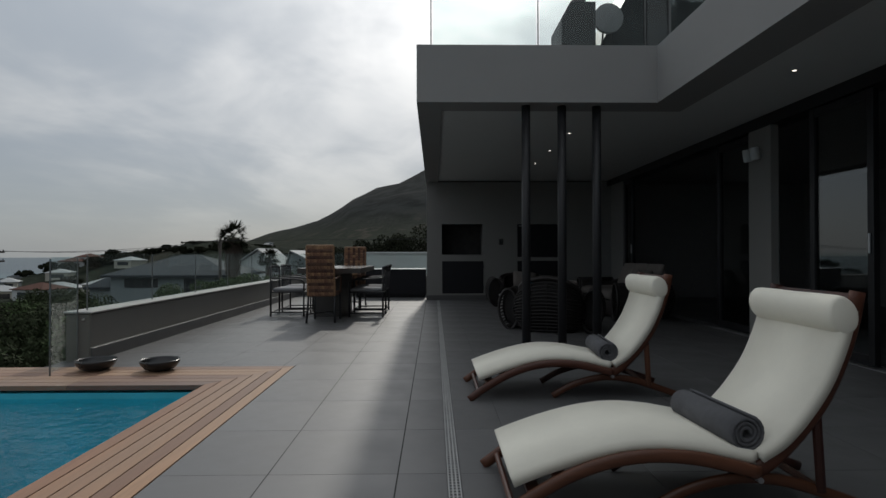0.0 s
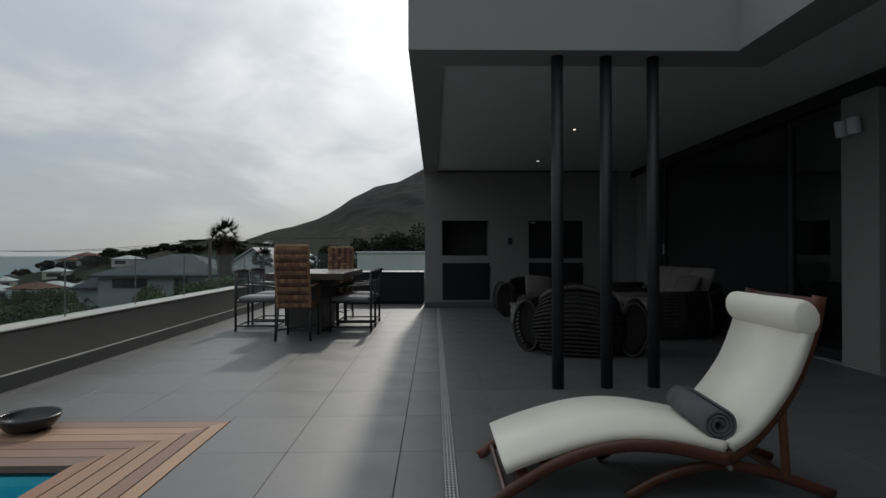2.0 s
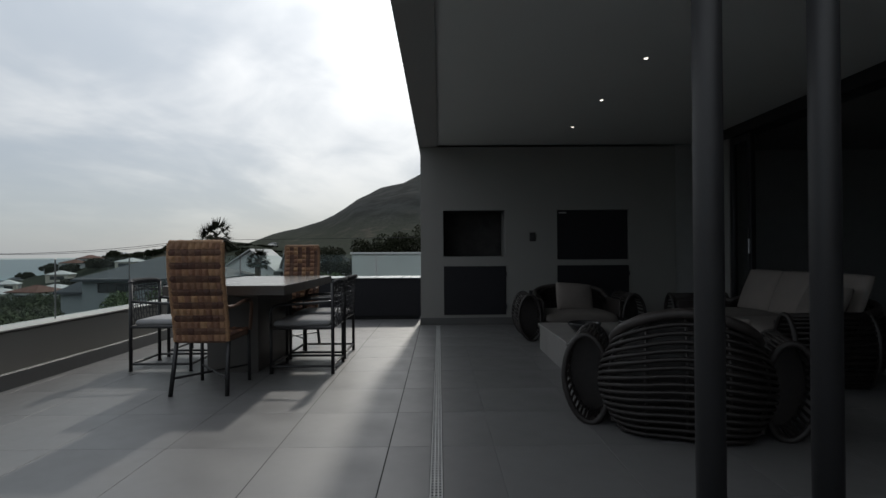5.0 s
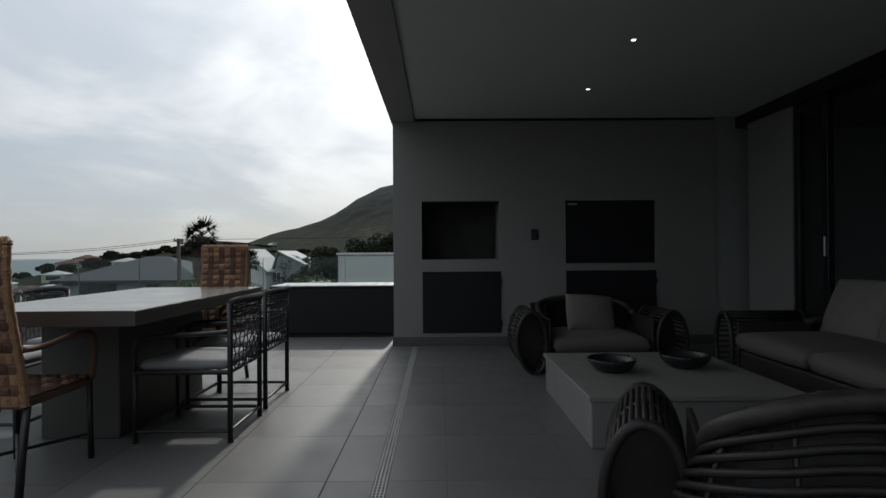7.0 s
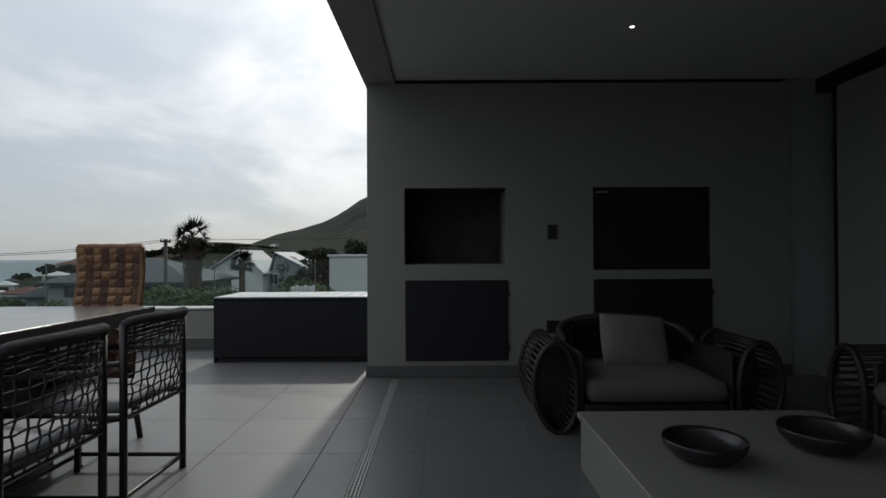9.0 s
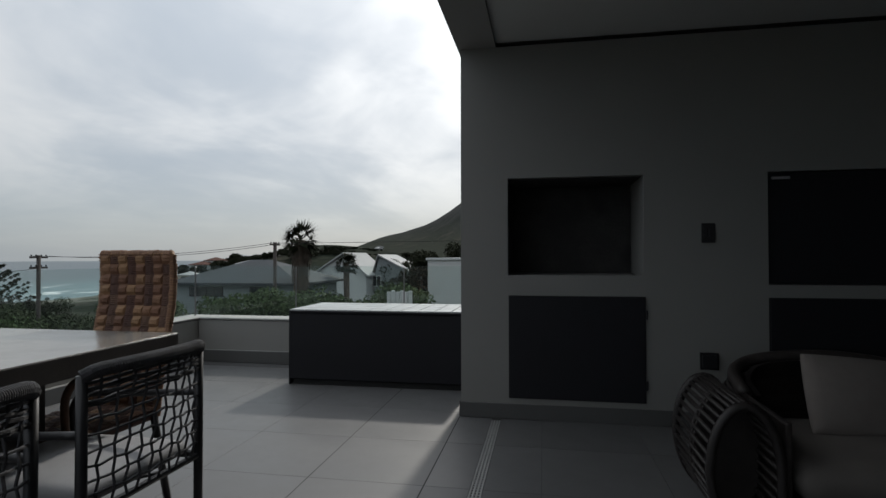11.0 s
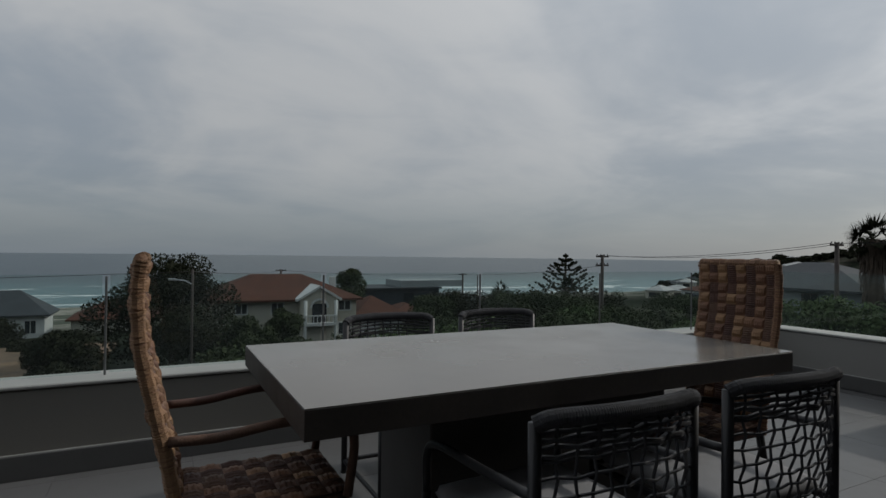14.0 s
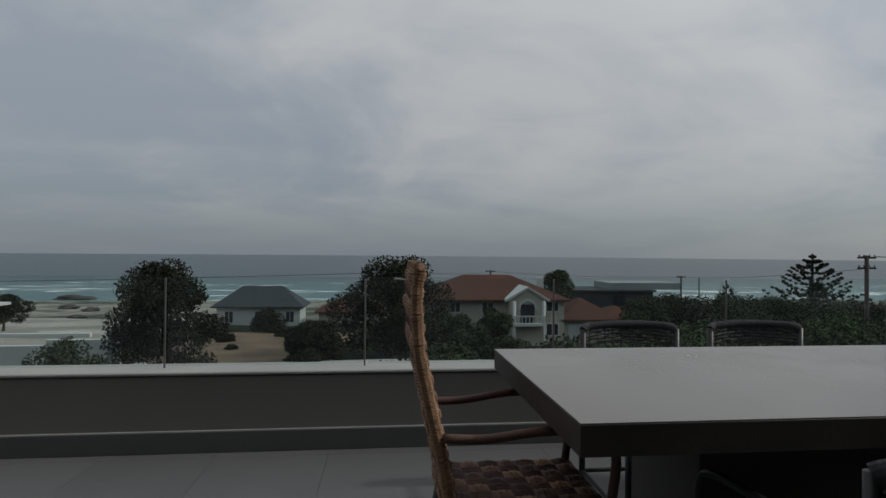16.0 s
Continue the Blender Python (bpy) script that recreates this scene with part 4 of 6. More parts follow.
def woven_chair(m):
    """Faces -y: tall curved back and seat of broad plaited fibre, thin bound arms and legs."""
    th = thing("woven_chair", "tall-backed chair of broad woven brown fibre with dark legs", "dining chair", m, "woven end chairs")
    W_ = 0.195

    def spine(s):
        pr = [(0.40, 0.215), (0.55, 0.235), (0.72, 0.275), (0.90, 0.315), (1.05, 0.325), (1.14, 0.315)]
        z = 0.40 + s * 0.74
        y = float(np.interp(z, [p[0] for p in pr], [p[1] for p in pr]))
        return y, z
    CO, RO = 8, 15
    rs = random.Random(4)
    for face in (0, 1):
        for i in range(CO):
            for j in range(RO):
                light = j % 2 == 0 if face else (i % 2 == 0 or (i + j) % 7 == 0)
                u0, u1 = -W_ + 2 * W_ * i / CO, -W_ + 2 * W_ * (i + 1) / CO
                np_, nq = (3, 10) if light == bool(face) else (10, 3)
                vs, b = {}, B()
                lift = 0.015 + rs.uniform(-0.003, 0.004) if light else 0.008 + rs.uniform(-0.003, 0.003)
                for p in range(np_ + 1):
                    for q in range(nq + 1):
                        up_, vp = p / np_, q / nq
                        y, z = spine((j + vp) / RO)
                        inner = 0 < p < np_ and 0 < q < nq
                        cord = 0.0032 * ((q if nq > np_ else p) % 2)
                        off = 0.011 + (0.8 * lift * (math.sin(math.pi * up_) * math.sin(math.pi * vp)) ** 0.4 + cord if inner else 0.0)
                        vs[p, q] = b.verts.new((u0 + (u1 - u0) * up_, y + (off if face else -off), z))
                for p in range(np_):
                    for q in range(nq):
                        b.faces.new((vs[p, q], vs[p + 1, q], vs[p + 1, q + 1], vs[p, q + 1]))
                part("strap", b, M_WEAVE_A if light else M_WEAVE_B, th)
    for i in range(8):
        for j in range(7):
            x0, x1 = -W_ + 2 * W_ * i / 8, -W_ + 2 * W_ * (i + 1) / 8
            y0, y1 = -0.26 + 0.47 * j / 7, -0.26 + 0.47 * (j + 1) / 7
            vs, b = {}, B()
            across = (i + j) % 2 == 0
            np_, nq = (3, 8) if across else (8, 3)
            for p in range(np_ + 1):
                for q in range(nq + 1):
                    cord = 0.0028 * ((q if across else p) % 2)
                    vs[p, q] = b.verts.new((x0 + (x1 - x0) * p / np_, y0 + (y1 - y0) * q / nq, 0.435 + 0.012 * math.sin(math.pi * p / np_) * math.sin(math.pi * q / nq) + cord))
            for p in range(np_):
                for q in range(nq):
                    b.faces.new((vs[p, q], vs[p + 1, q], vs[p + 1, q + 1], vs[p, q + 1]))
            part("seat_strap", b, M_WEAVE_A if across and (i * 3 + j) % 4 else M_WEAVE_B, th)
    part("seat_frame", rbox(-W_, -0.26, 0.385, W_, 0.225, 0.432, bevel=0.015, seg=2), M_WEAVE_B, th)
    sp = [spine(k / 12) for k in range(13)]
    rim = [(-W_, y, z) for y, z in sp] + [(W_, y, z) for y, z in sp[::-1]]
    part("rim", sweep(B(), rim, 0.017, 0.017, 8), M_WEAVE_A, th, "fibre-bound rim", smooth=True)
    b = B()
    for (x0, y0, z0), (x1, y1, z1) in zip(rim, rim[1:]):
        a, c = Vector((x0, y0, z0)), Vector((x1, y1, z1))
        n = max(1, int((c - a).length / 0.0078))
        t = (c - a).normalized()
        for k in range(n):
            p = a.lerp(c, (k + 0.5) / n)
            swell = 0.0190 + 0.0010 * math.sin(p.z * 95 + p.x * 60) + rs.uniform(-0.0010, 0.0010)
            lean = Vector((rs.uniform(-0.2, 0.2), rs.uniform(-0.2, 0.2), rs.uniform(-0.2, 0.2)))
            sweep(b, [p - (t + lean) * 0.0030, p + (t + lean) * 0.0030], swell, swell, 8)
    part("rim_binding", b, M_WEAVE_A, th)
    for x in (-W_ - 0.005, W_ + 0.005):
        part("armrest", sweep(B(), smooth_curve([(x, 0.245, 0.655), (x * 1.06, 0.12, 0.655), (x * 1.1, -0.04, 0.675), (x * 1.1, -0.2, 0.668), (x * 1.04, -0.265, 0.60), (x, -0.25, 0.42)], 5), 0.0145, n=8), M_WEAVE_B, th, smooth=True)
        part("rear_leg", sweep(B(), [(x * 0.97, 0.20, 0.42), (x * 1.0, 0.24, 0.2), (x * 1.05, 0.275, 0.0)], 0.017, n=8), M_DARK, th, smooth=True)
        part("front_leg", sweep(B(), [(x * 0.97, -0.235, 0.42), (x * 0.98, -0.245, 0.0)], 0.015, n=8), M_DARK, th, smooth=True)
    part("stretcher", sweep(B(), [(-W_, 0.26, 0.13), (W_, -0.245, 0.13)], 0.009, n=6), M_DARK, th)
    part("stretcher", sweep(B(), [(W_, 0.26, 0.13), (-W_, -0.245, 0.13)], 0.009, n=6), M_DARK, th)
    return th


wc = woven_chair(pose(-1.47, 8.33, 0, 0, 0, 180))
copy_thing(wc, pose(-1.32, 10.18, 0, 0, 0, -2))

# ---- storage cabinet at the terrace end ----
cb = thing("storage_cabinet", "long low black outdoor cabinet with a pale tiled top", "cabinet", pose(-1.585, 12.70, 0))
CW, CD = 1.60, 0.72
part("plinth", rbox(0.02, 0.02, 0.0, CW - 0.02, CD, 0.05), M_BLACKGAP, cb)
part("body", rbox(0.0, 0.012, 0.05, CW, CD, 0.635, bevel=0.002), M_CAB, cb)
part("front_panel", rbox(0.0, 0.0, 0.055, CW, 0.012, 0.625, bevel=0.002), M_CAB, cb)
part("end_panel", rbox(-0.014, 0.0, 0.0, 0.0, CD, 0.635, bevel=0.002), M_CAB, cb)
part("top_bed", rbox(-0.01, -0.01, 0.635, CW, CD + 0.01, 0.652), M_CAB, cb)
for i in range(11):
    for j in range(4):
        w_, d_ = (CW + 0.002) / 11, (CD + 0.02) / 4
        part("tile", rbox(-0.008 + i * w_ + 0.004, -0.008 + j * d_ + 0.004, 0.652, -0.008 + (i + 1) * w_ - 0.004, -0.008 + (j + 1) * d_ - 0.004, 0.664, bevel=0.002), M_CABTOP, cb)

# ---- lounge set ----


def rattan_seat(name, label, category, m, W_, D, zb, za, cushions, group, seat=0.47):
    """A pod-like seat that faces -y: a bulging slatted back wraps into two hollow arms, each open at both ends."""
    th = thing(name, label, category, m, group)
    RA, CR = 0.13, 0.24                         # half width of an arm, radius of the back's corners
    WB, y_arm = W_ - 2 * RA + 0.01, 0.12         # half width of the back; where the arms begin behind

    def path(a):
        # from -1 (beside one arm) over 0 (middle of the back) to 1
        s_, k = abs(a), math.copysign(1, a)
        back, turn = WB - CR, CR * math.pi / 2
        q = s_ * (back + turn + D - CR - y_arm + 0.06)
        if q < back:
            x, y, nx, ny = q, D, 0.0, 1.0
        elif q < back + turn:
            t = (q - back) / CR
            x, y, nx, ny = back + CR * math.sin(t), D - CR + CR * math.cos(t), math.sin(t), math.cos(t)
        else:
            x, y, nx, ny = WB, D - CR - (q - back - turn), 1.0, 0.0
        return k * x, y, k * nx, ny, za - 0.05 + (zb - za + 0.05) * max(0.0, 1 - s_ ** 1.7)

    def skin(a, f_, inset=0.0):
        x, y, nx, ny, top = path(a)
        r = 0.05 * math.sin(math.pi * f_) - 0.07 * (1 - f_) ** 3 - 0.05 * f_ ** 4 - inset
        return Vector((x + nx * r, y + ny * r, 0.03 + (top - 0.05) * f_))
    N = 15
    for j in range(N + 1):
        part("band", sweep(B(), [skin(-1 + 2 * k / 32, j / N) for k in range(33)], 0.0125, n=6), M_RATTAN, th, smooth=True)
    for k in range(7):
        a = -0.96 + 1.92 * k / 6
        part("rib", sweep(B(), [skin(a, q / 10, 0.012) for q in range(11)], 0.008, n=5), M_RATTAN, th, smooth=True)
    part("top_roll", sweep(B(), [skin(-1 + 2 * k / 32, 1.0) + Vector((0, 0, 0.012)) for k in range(33)], 0.03, n=10), M_RATTAN, th, smooth=True)
    b = B()
    sheets = [[[b.verts.new(skin(-0.98 + 1.96 * k / 24, q / 6, inset)) for q in range(7)] for k in range(25)] for inset in (0.05, 0.075)]
    for sh, flip in zip(sheets, (0, 1)):
        for k in range(24):
            for q in range(6):
                f = [sh[k][q], sh[k + 1][q], sh[k + 1][q + 1], sh[k][q + 1]]
                b.faces.new(f[::-1] if flip else f)
    for k in range(24):
        for q in (0, 6):
            b.faces.new((sheets[0][k][q], sheets[0][k + 1][q], sheets[1][k + 1][q], sheets[1][k][q]))
    part("lining", b, M_RATTAN, th, "dense dark woven inner lining")

    def arm(side, f_, y):
        # an upright oval that leans inwards at the foot
        c, s_ = math.cos(2 * math.pi * f_), math.sin(2 * math.pi * f_)
        h = za + 0.02
        z = h * 0.5 + h * 0.485 * s_
        return Vector((side * (W_ - RA - 0.06 * max(0.0, 0.45 - z / h) + RA * c), y, z))
    for side in (-1, 1):
        for j in range(38):
            part("arm_slat", sweep(B(), [arm(side, (j + 0.5) / 38, y_arm), arm(side, (j + 0.5) / 38, (y_arm - D) / 2), arm(side, (j + 0.5) / 38, -D)], 0.0105, n=5), M_RATTAN, th, smooth=True)
        b = B()
        mid = [[b.verts.new(arm(side, q / 28, y)) for q in range(28)] for y in (-D * 0.45, -D * 0.45 + 0.02)]
        b.faces.new(mid[0]), b.faces.new(mid[1][::-1])
        for q in range(28):
            b.faces.new((mid[0][q], mid[0][(q + 1) % 28], mid[1][(q + 1) % 28], mid[1][q]))
        part("arm_bulkhead", b, M_RATTAN, th)
        for y, r_ in ((y_arm, 0.019), (-D, 0.019), ((y_arm - D) / 2, 0.009)):
            part("arm_hoop", sweep(B(), [arm(side, q / 28, y) for q in range(28)], r_, n=7, closed=True), M_RATTAN, th, smooth=True)
        x0, x1 = sorted((side * (W_ - 2 * RA - 0.02), side * (W_ - 2 * RA - 0.045)))
        part("arm_panel", rbox(x0, -D + 0.02, 0.05, x1, y_arm + 0.08, za - 0.05, bevel=0.006), M_RATTAN, th)
    inner = W_ - 2 * RA - 0.05
    part("seat_base", rbox(-inner, -D + 0.03, 0.04, inner, D - 0.14, seat - 0.15, bevel=0.02, seg=2), M_RATTAN, th)
    n = max(1, cushions)
    for k in range(n):
        xa, xb = -inner + 2 * inner * k / n, -inner + 2 * inner * (k + 1) / n
        part("seat_cushion", soft_slab(B(), xa + 0.005, -D - 0.03, seat - 0.145, xb - 0.005, D - 0.13, seat, 10, 0.02), M_LINEN, th, "taupe seat cushion", smooth=True)
    return th


def pillow(w_, h_, m, mat, label):
    th = tagged(part("pillow", soft_slab(B(), -w_ / 2, -h_ / 2, -0.03, w_ / 2, h_ / 2, 0.03, 10, 0.055), mat, None, smooth=True), label, "pillow", "lounge pillows")
    th.matrix_world = m
    return th


rattan_seat("rattan_armchair", "wide dark rattan tub armchair with taupe cushion, facing the seating", "armchair", pose(2.01, 10.90, 0), 0.75, 0.44, 0.62, 0.53, 1, "rattan armchairs", 0.32)
rattan_seat("rattan_armchair", "wide dark rattan tub armchair seen from behind, taupe cushion inside", "armchair", pose(1.77, 7.26, 0, 0, 0, 160), 0.68, 0.38, 0.72, 0.53, 1, "rattan armchairs", 0.42)
rattan_seat("rattan_sofa", "long dark rattan sofa with taupe cushions before the doors", "sofa", pose(3.42, 9.12, 0, 0, 0, -90), 1.16, 0.50, 0.68, 0.56, 2, "", 0.44)
pillow(0.48, 0.38, pose(2.04, 10.96, 0.475, 66, 5, 6), M_PILLOW, "pale square linen pillow leaning in the armchair")
for y in (9.66, 9.10, 8.54):
    pillow(0.58, 0.46, pose(3.66, y, 0.64, 68, 0, -90), M_PILLOW, "large pale back pillow leaning on the sofa")
pillow(0.42, 0.36, pose(3.42, 8.40, 0.60, 60, 0, -80), M_LINEN, "smaller taupe pillow in front on the sofa")
pillow(0.46, 0.36, pose(1.90, 7.22, 0.50, 66, 0, 160), M_PILLOW, "pale linen pillow leaning inside the armchair")
ct = thing("coffee_table", "low square concrete block coffee table", "coffee table", pose(2.0, 9.28, 0))
part("body", rbox(-0.595, -0.645, 0.0, 0.595, 0.645, 0.255, bevel=0.004), M_CONCRETE, ct)
part("tabletop", rbox(-0.61, -0.66, 0.255, 0.61, 0.66, 0.285, bevel=0.004), M_CONCRETE, ct)
bowl(0.155, 0.075, "shallow dark bowl on the coffee table", pose(1.72, 9.28, 0.285), "table bowls")
bowl(0.165, 0.08, "shallow dark bowl on the coffee table", pose(2.25, 9.38, 0.285), "table bowls")

# ---- outside: trees ----


def pydata(name, verts, faces, mat, parent=None, smooth=False, label=""):
    me = bpy.data.meshes.new(name)
    me.from_pydata([tuple(v) for v in verts], [], faces)
    me.materials.append(mat)
    ob = new(name, me)
    if parent:
        ob.parent = parent
    if label:
        tagged(ob, label)
    return ob


def leaf_cloud(rng, clumps, leaves, size):
    """Many small tilted leaf blades round the clump centres (x, y, z, radius)."""
    vol = np.array([c[3] ** 2 for c in clumps])
    pick = rng.choice(len(clumps), leaves, p=vol / vol.sum())
    c = np.array(clumps)[pick]
    dirs = rng.normal(size=(leaves, 3))
    dirs /= np.linalg.norm(dirs, axis=1)[:, None]
    r = c[:, 3] * (0.55 + 0.5 * rng.random(leaves) ** 0.6)
    p = c[:, :3] + dirs * r[:, None] * np.array([1, 1, 0.85])
    u = rng.normal(size=(leaves, 3))
    u /= np.linalg.norm(u, axis=1)[:, None]
    v = np.cross(u, dirs + 0.4 * rng.normal(size=(leaves, 3)))
    v /= np.maximum(1e-6, np.linalg.norm(v, axis=1))[:, None]
    s = size * (0.6 + 0.8 * rng.random(leaves))[:, None]
    q = np.stack([p - u * s, p - v * s * 0.5, p + u * s, p + v * s * 0.5], 1).reshape(-1, 3)
    return q, [(4 * i, 4 * i + 1, 4 * i + 2, 4 * i + 3) for i in range(leaves)]


def tree(name, label, x, y, top, width, seed, mat, leaves=2600, size=0.2, trunk=0.35, crown_from=0.35, category="tree", group="", depth=None):
    zb = land(x, y) - 0.25
    h = top - zb
    th = thing(name, label, category, pose(x, y, zb), group)
    rng = np.random.default_rng(seed)
    clumps = []
    n = 34
    for k in range(n):
        a, f_ = rng.uniform(0, 2 * math.pi), rng.random()
        zz = h * (crown_from + (1 - crown_from) * (0.12 + 0.76 * f_))
        env = math.sin(math.pi * min(0.96, 0.22 + 0.72 * f_)) ** 0.7
        rr = width / 2 * env * (0.22 + 0.74 * rng.random())
        rad = min(width * 0.19, h * (1 - crown_from) * 0.24) * rng.uniform(0.42, 1.3)
        clumps.append((rr * math.cos(a), (depth or width) / width * rr * math.sin(a), min(zz, h - rad * 0.8), rad))
    b = B()
    r0 = trunk * 0.5
    base = [(0, 0, 0), (0.04 * h * rng.uniform(-1, 1), 0.03 * h, h * 0.3), (0.05 * h * rng.uniform(-1, 1), 0, h * 0.62)]
    prev = smooth_curve(base, 4)
    rings_ = []
    for i, p in enumerate(prev):
        rr = r0 * (1.15 - 0.75 * i / len(prev))
        rings_.append([b.verts.new(p + Vector((rr * math.cos(2 * math.pi * k / 8), rr * math.sin(2 * math.pi * k / 8), 0))) for k in range(8)])
    for p0, p1 in zip(rings_, rings_[1:]):
        for k in range(8):
            b.faces.new((p0[k], p0[(k + 1) % 8], p1[(k + 1) % 8], p1[k]))
    part("trunk", b, M_BARK, th, smooth=True)
    b = B()
    for c in clumps[:9]:
        st = Vector(prev[len(prev) // 2 + int(rng.integers(0, 3))])
        sweep(b, [st, st.lerp(Vector(c[:3]), 0.5) + Vector((0, 0, -0.03 * h)), Vector(c[:3])], r0 * 0.28, n=5)
    part("limbs", b, M_BARK, th)
    v, f_ = leaf_cloud(rng, clumps, int(leaves * 3.4), size * 0.56)
    pydata("crown", v, f_, mat, th)
    return th


tree("tree", "broad dark evergreen tree by the road", -26, -2.0, 0.75, 4.9, 1, M_LEAF2, 6000, 0.15, 0.4, 0.1, group="roadside trees")
tree("tree", "large dense dark tree beside the cream house", -38, 8.9, 0.95, 7.6, 2, M_LEAF2, 8000, 0.19, 0.5, 0.12, group="roadside trees")
tree("bush", "low spreading green bush below the parapet", -18, -1.9, -1.55, 2.8, 3, M_LEAF, 2400, 0.11, 0.12, 0.1, "bush")
tree("bush", "clipped round bush before the low house", -58, -3.8, -4.6, 3.6, 4, M_LEAF2, 2200, 0.16, 0.15, 0.05, "bush")
tree("tree", "green treetop behind the red roof", -62, 28.2, -0.7, 5.0, 5, M_LEAF, 2600, 0.22, 0.3, 0.35, group="distant trees")
tree("tree", "rounded treetop at the edge of the beach", -60, -30.5, -3.4, 5.5, 6, M_LEAF2, 2400, 0.22, 0.3, 0.3, group="distant trees")
for i, (x, y, t_, w_) in enumerate(((-36, 12.6, -2.9, 5.0), (-34, 3.6, -3.0, 3.4), (-34.5, 15.8, -4.2, 3.6), (-40, 28.3, -4.0, 4.5), (-44, 31.5, -2.0, 6.5), (-40, 35.5, -2.2, 7.0), (-38, 41.0, -2.2, 6.5), (-40, 46.5, -2.5, 7.0), (-36, 52.0, -2.3, 7.5), (-30, 48.0, -2.0, 7.0), (-26, 40.0, -2.3, 6.0), (-21, 33.0, -1.7, 5.5), (-42, 29.0, -2.4, 5.5), (-46, 34.5, -2.2, 6.5), (-46, 40.0, -2.4, 6.5), (-48, 45.0, -2.7, 7.0), (-46, 51.0, -2.8, 7.0), (-50, 57.0, -3.0, 8.0), (-37.5, 15.6, -2.4, 2.6), (-36, 19.5, -4.9, 4.5), (-36.5, 23.5, -5.0, 4.4), (-33, 37.5, -2.0, 6.0))):
    tree("tree", "rounded green garden tree in the belt below the terrace", x, y, t_, w_, 20 + i, (M_LEAF, M_LEAF2, M_LEAF)[i % 3], 3400, 0.19, 0.3, 0.08, group="garden trees")
for i, (x, y, t_, w_, mt) in enumerate(((-9.2, 9.0, -0.55, 3.4, M_LEAF3), (-10.6, 12.0, -0.45, 3.8, M_LEAF), (-9.0, 15.0, -0.25, 3.6, M_LEAF3), (-11.5, 18.0, -0.35, 4.2, M_LEAF), (-9.4, 20.5, -0.3, 3.4, M_LEAF3), (-13.5, 23.5, -0.7, 4.0, M_LEAF), (-8.6, 25.5, -0.25, 3.6, M_LEAF), (-12.8, 9.5, -0.9, 4.0, M_LEAF), (-14.5, 14.5, -1.0, 4.5, M_LEAF3), (-13.4, 19.2, -0.75, 4.2, M_LEAF), (-15.6, 17.4, -0.9, 4.4, M_LEAF3), (-17.4, 21.4, -0.9, 4.6, M_LEAF2), (-16.0, 25.0, -0.8, 4.2, M_LEAF), (-19.5, 25.5, -1.2, 4.6, M_LEAF3))):
    tree("bush", "tall leafy shrub in the garden below the parapet", x, y, t_, w_, 50 + i, mt, 3200, 0.12, 0.14, 0.02, "shrub", "garden shrubs")
for i, (x, y, t_, w_) in enumerate(((-6.4, 24.2, 0.40, 2.6), (-4.9, 23.8, 0.52, 2.6), (-3.4, 24.0, 0.60, 2.4), (-7.8, 24.6, 0.38, 2.6), (-9.2, 24.4, 0.30, 2.6), (-10.4, 24.8, 0.15, 2.4), (-11.5, 24.5, -0.1, 2.2))):
    tree("hedge", "dense clipped green hedge before the white building", x, y, t_, w_ + 0.5, 70 + i, M_LEAF3, 4200, 0.11, 0.15, 0.02, "hedge", "hedges")
for i, (x, y, t_, w_) in enumerate(((-10.6, 60, 2.0, 5.0), (-7.5, 61, 2.6, 5.5), (-4.0, 60, 3.2, 6.0), (0.0, 60, 4.2, 7.0), (4.5, 61, 4.6, 7.0), (-15, 66, 0.9, 5.0))):
    tree("tree", "dark tree against the mountain foot", x, y, t_, w_, 80 + i, M_LEAF2, 3200, 0.24, 0.35, 0.2, group="hillside trees")
for i, (x, y, t_, w_) in enumerate(((-45, -4.5, -5.2, 1.6), (-48, 0.6, -5.2, 2.6), (-44, 2.2, -4.6, 2.4), (-52, -1.4, -5.9, 2.0), (-40, -2.8, -5.4, 1.2), (-50, -6.4, -5.9, 1.8))):
    tree("bush", "scrubby dark bush on the sandy bank", x, y, t_, w_, 95 + i, M_LEAF2, 1200, 0.12, 0.1, 0.05, "bush", "bank bushes")
rng_ = random.Random(5)
for i in range(44):
    x = -172 + 5.2 * (i % 22) + rng_.uniform(-2, 2)
    y = 258 + rng_.uniform(-6, 10) - 16 * (i // 22)
    zt = float(np.interp(x, [-185, -169, -142, -118, -104, -90, -70], [-9, -1, 1.5, 6.6, 6.2, 6.0, 3.0]))
    tree("tree", "dark pine on the wooded headland", x, y, zt + rng_.uniform(-0.5, 0.8) - 2.2 * (i // 22), 9.0, 120 + i, M_LEAF2, 900, 0.75, 0.5, 0.15, group="headland trees")


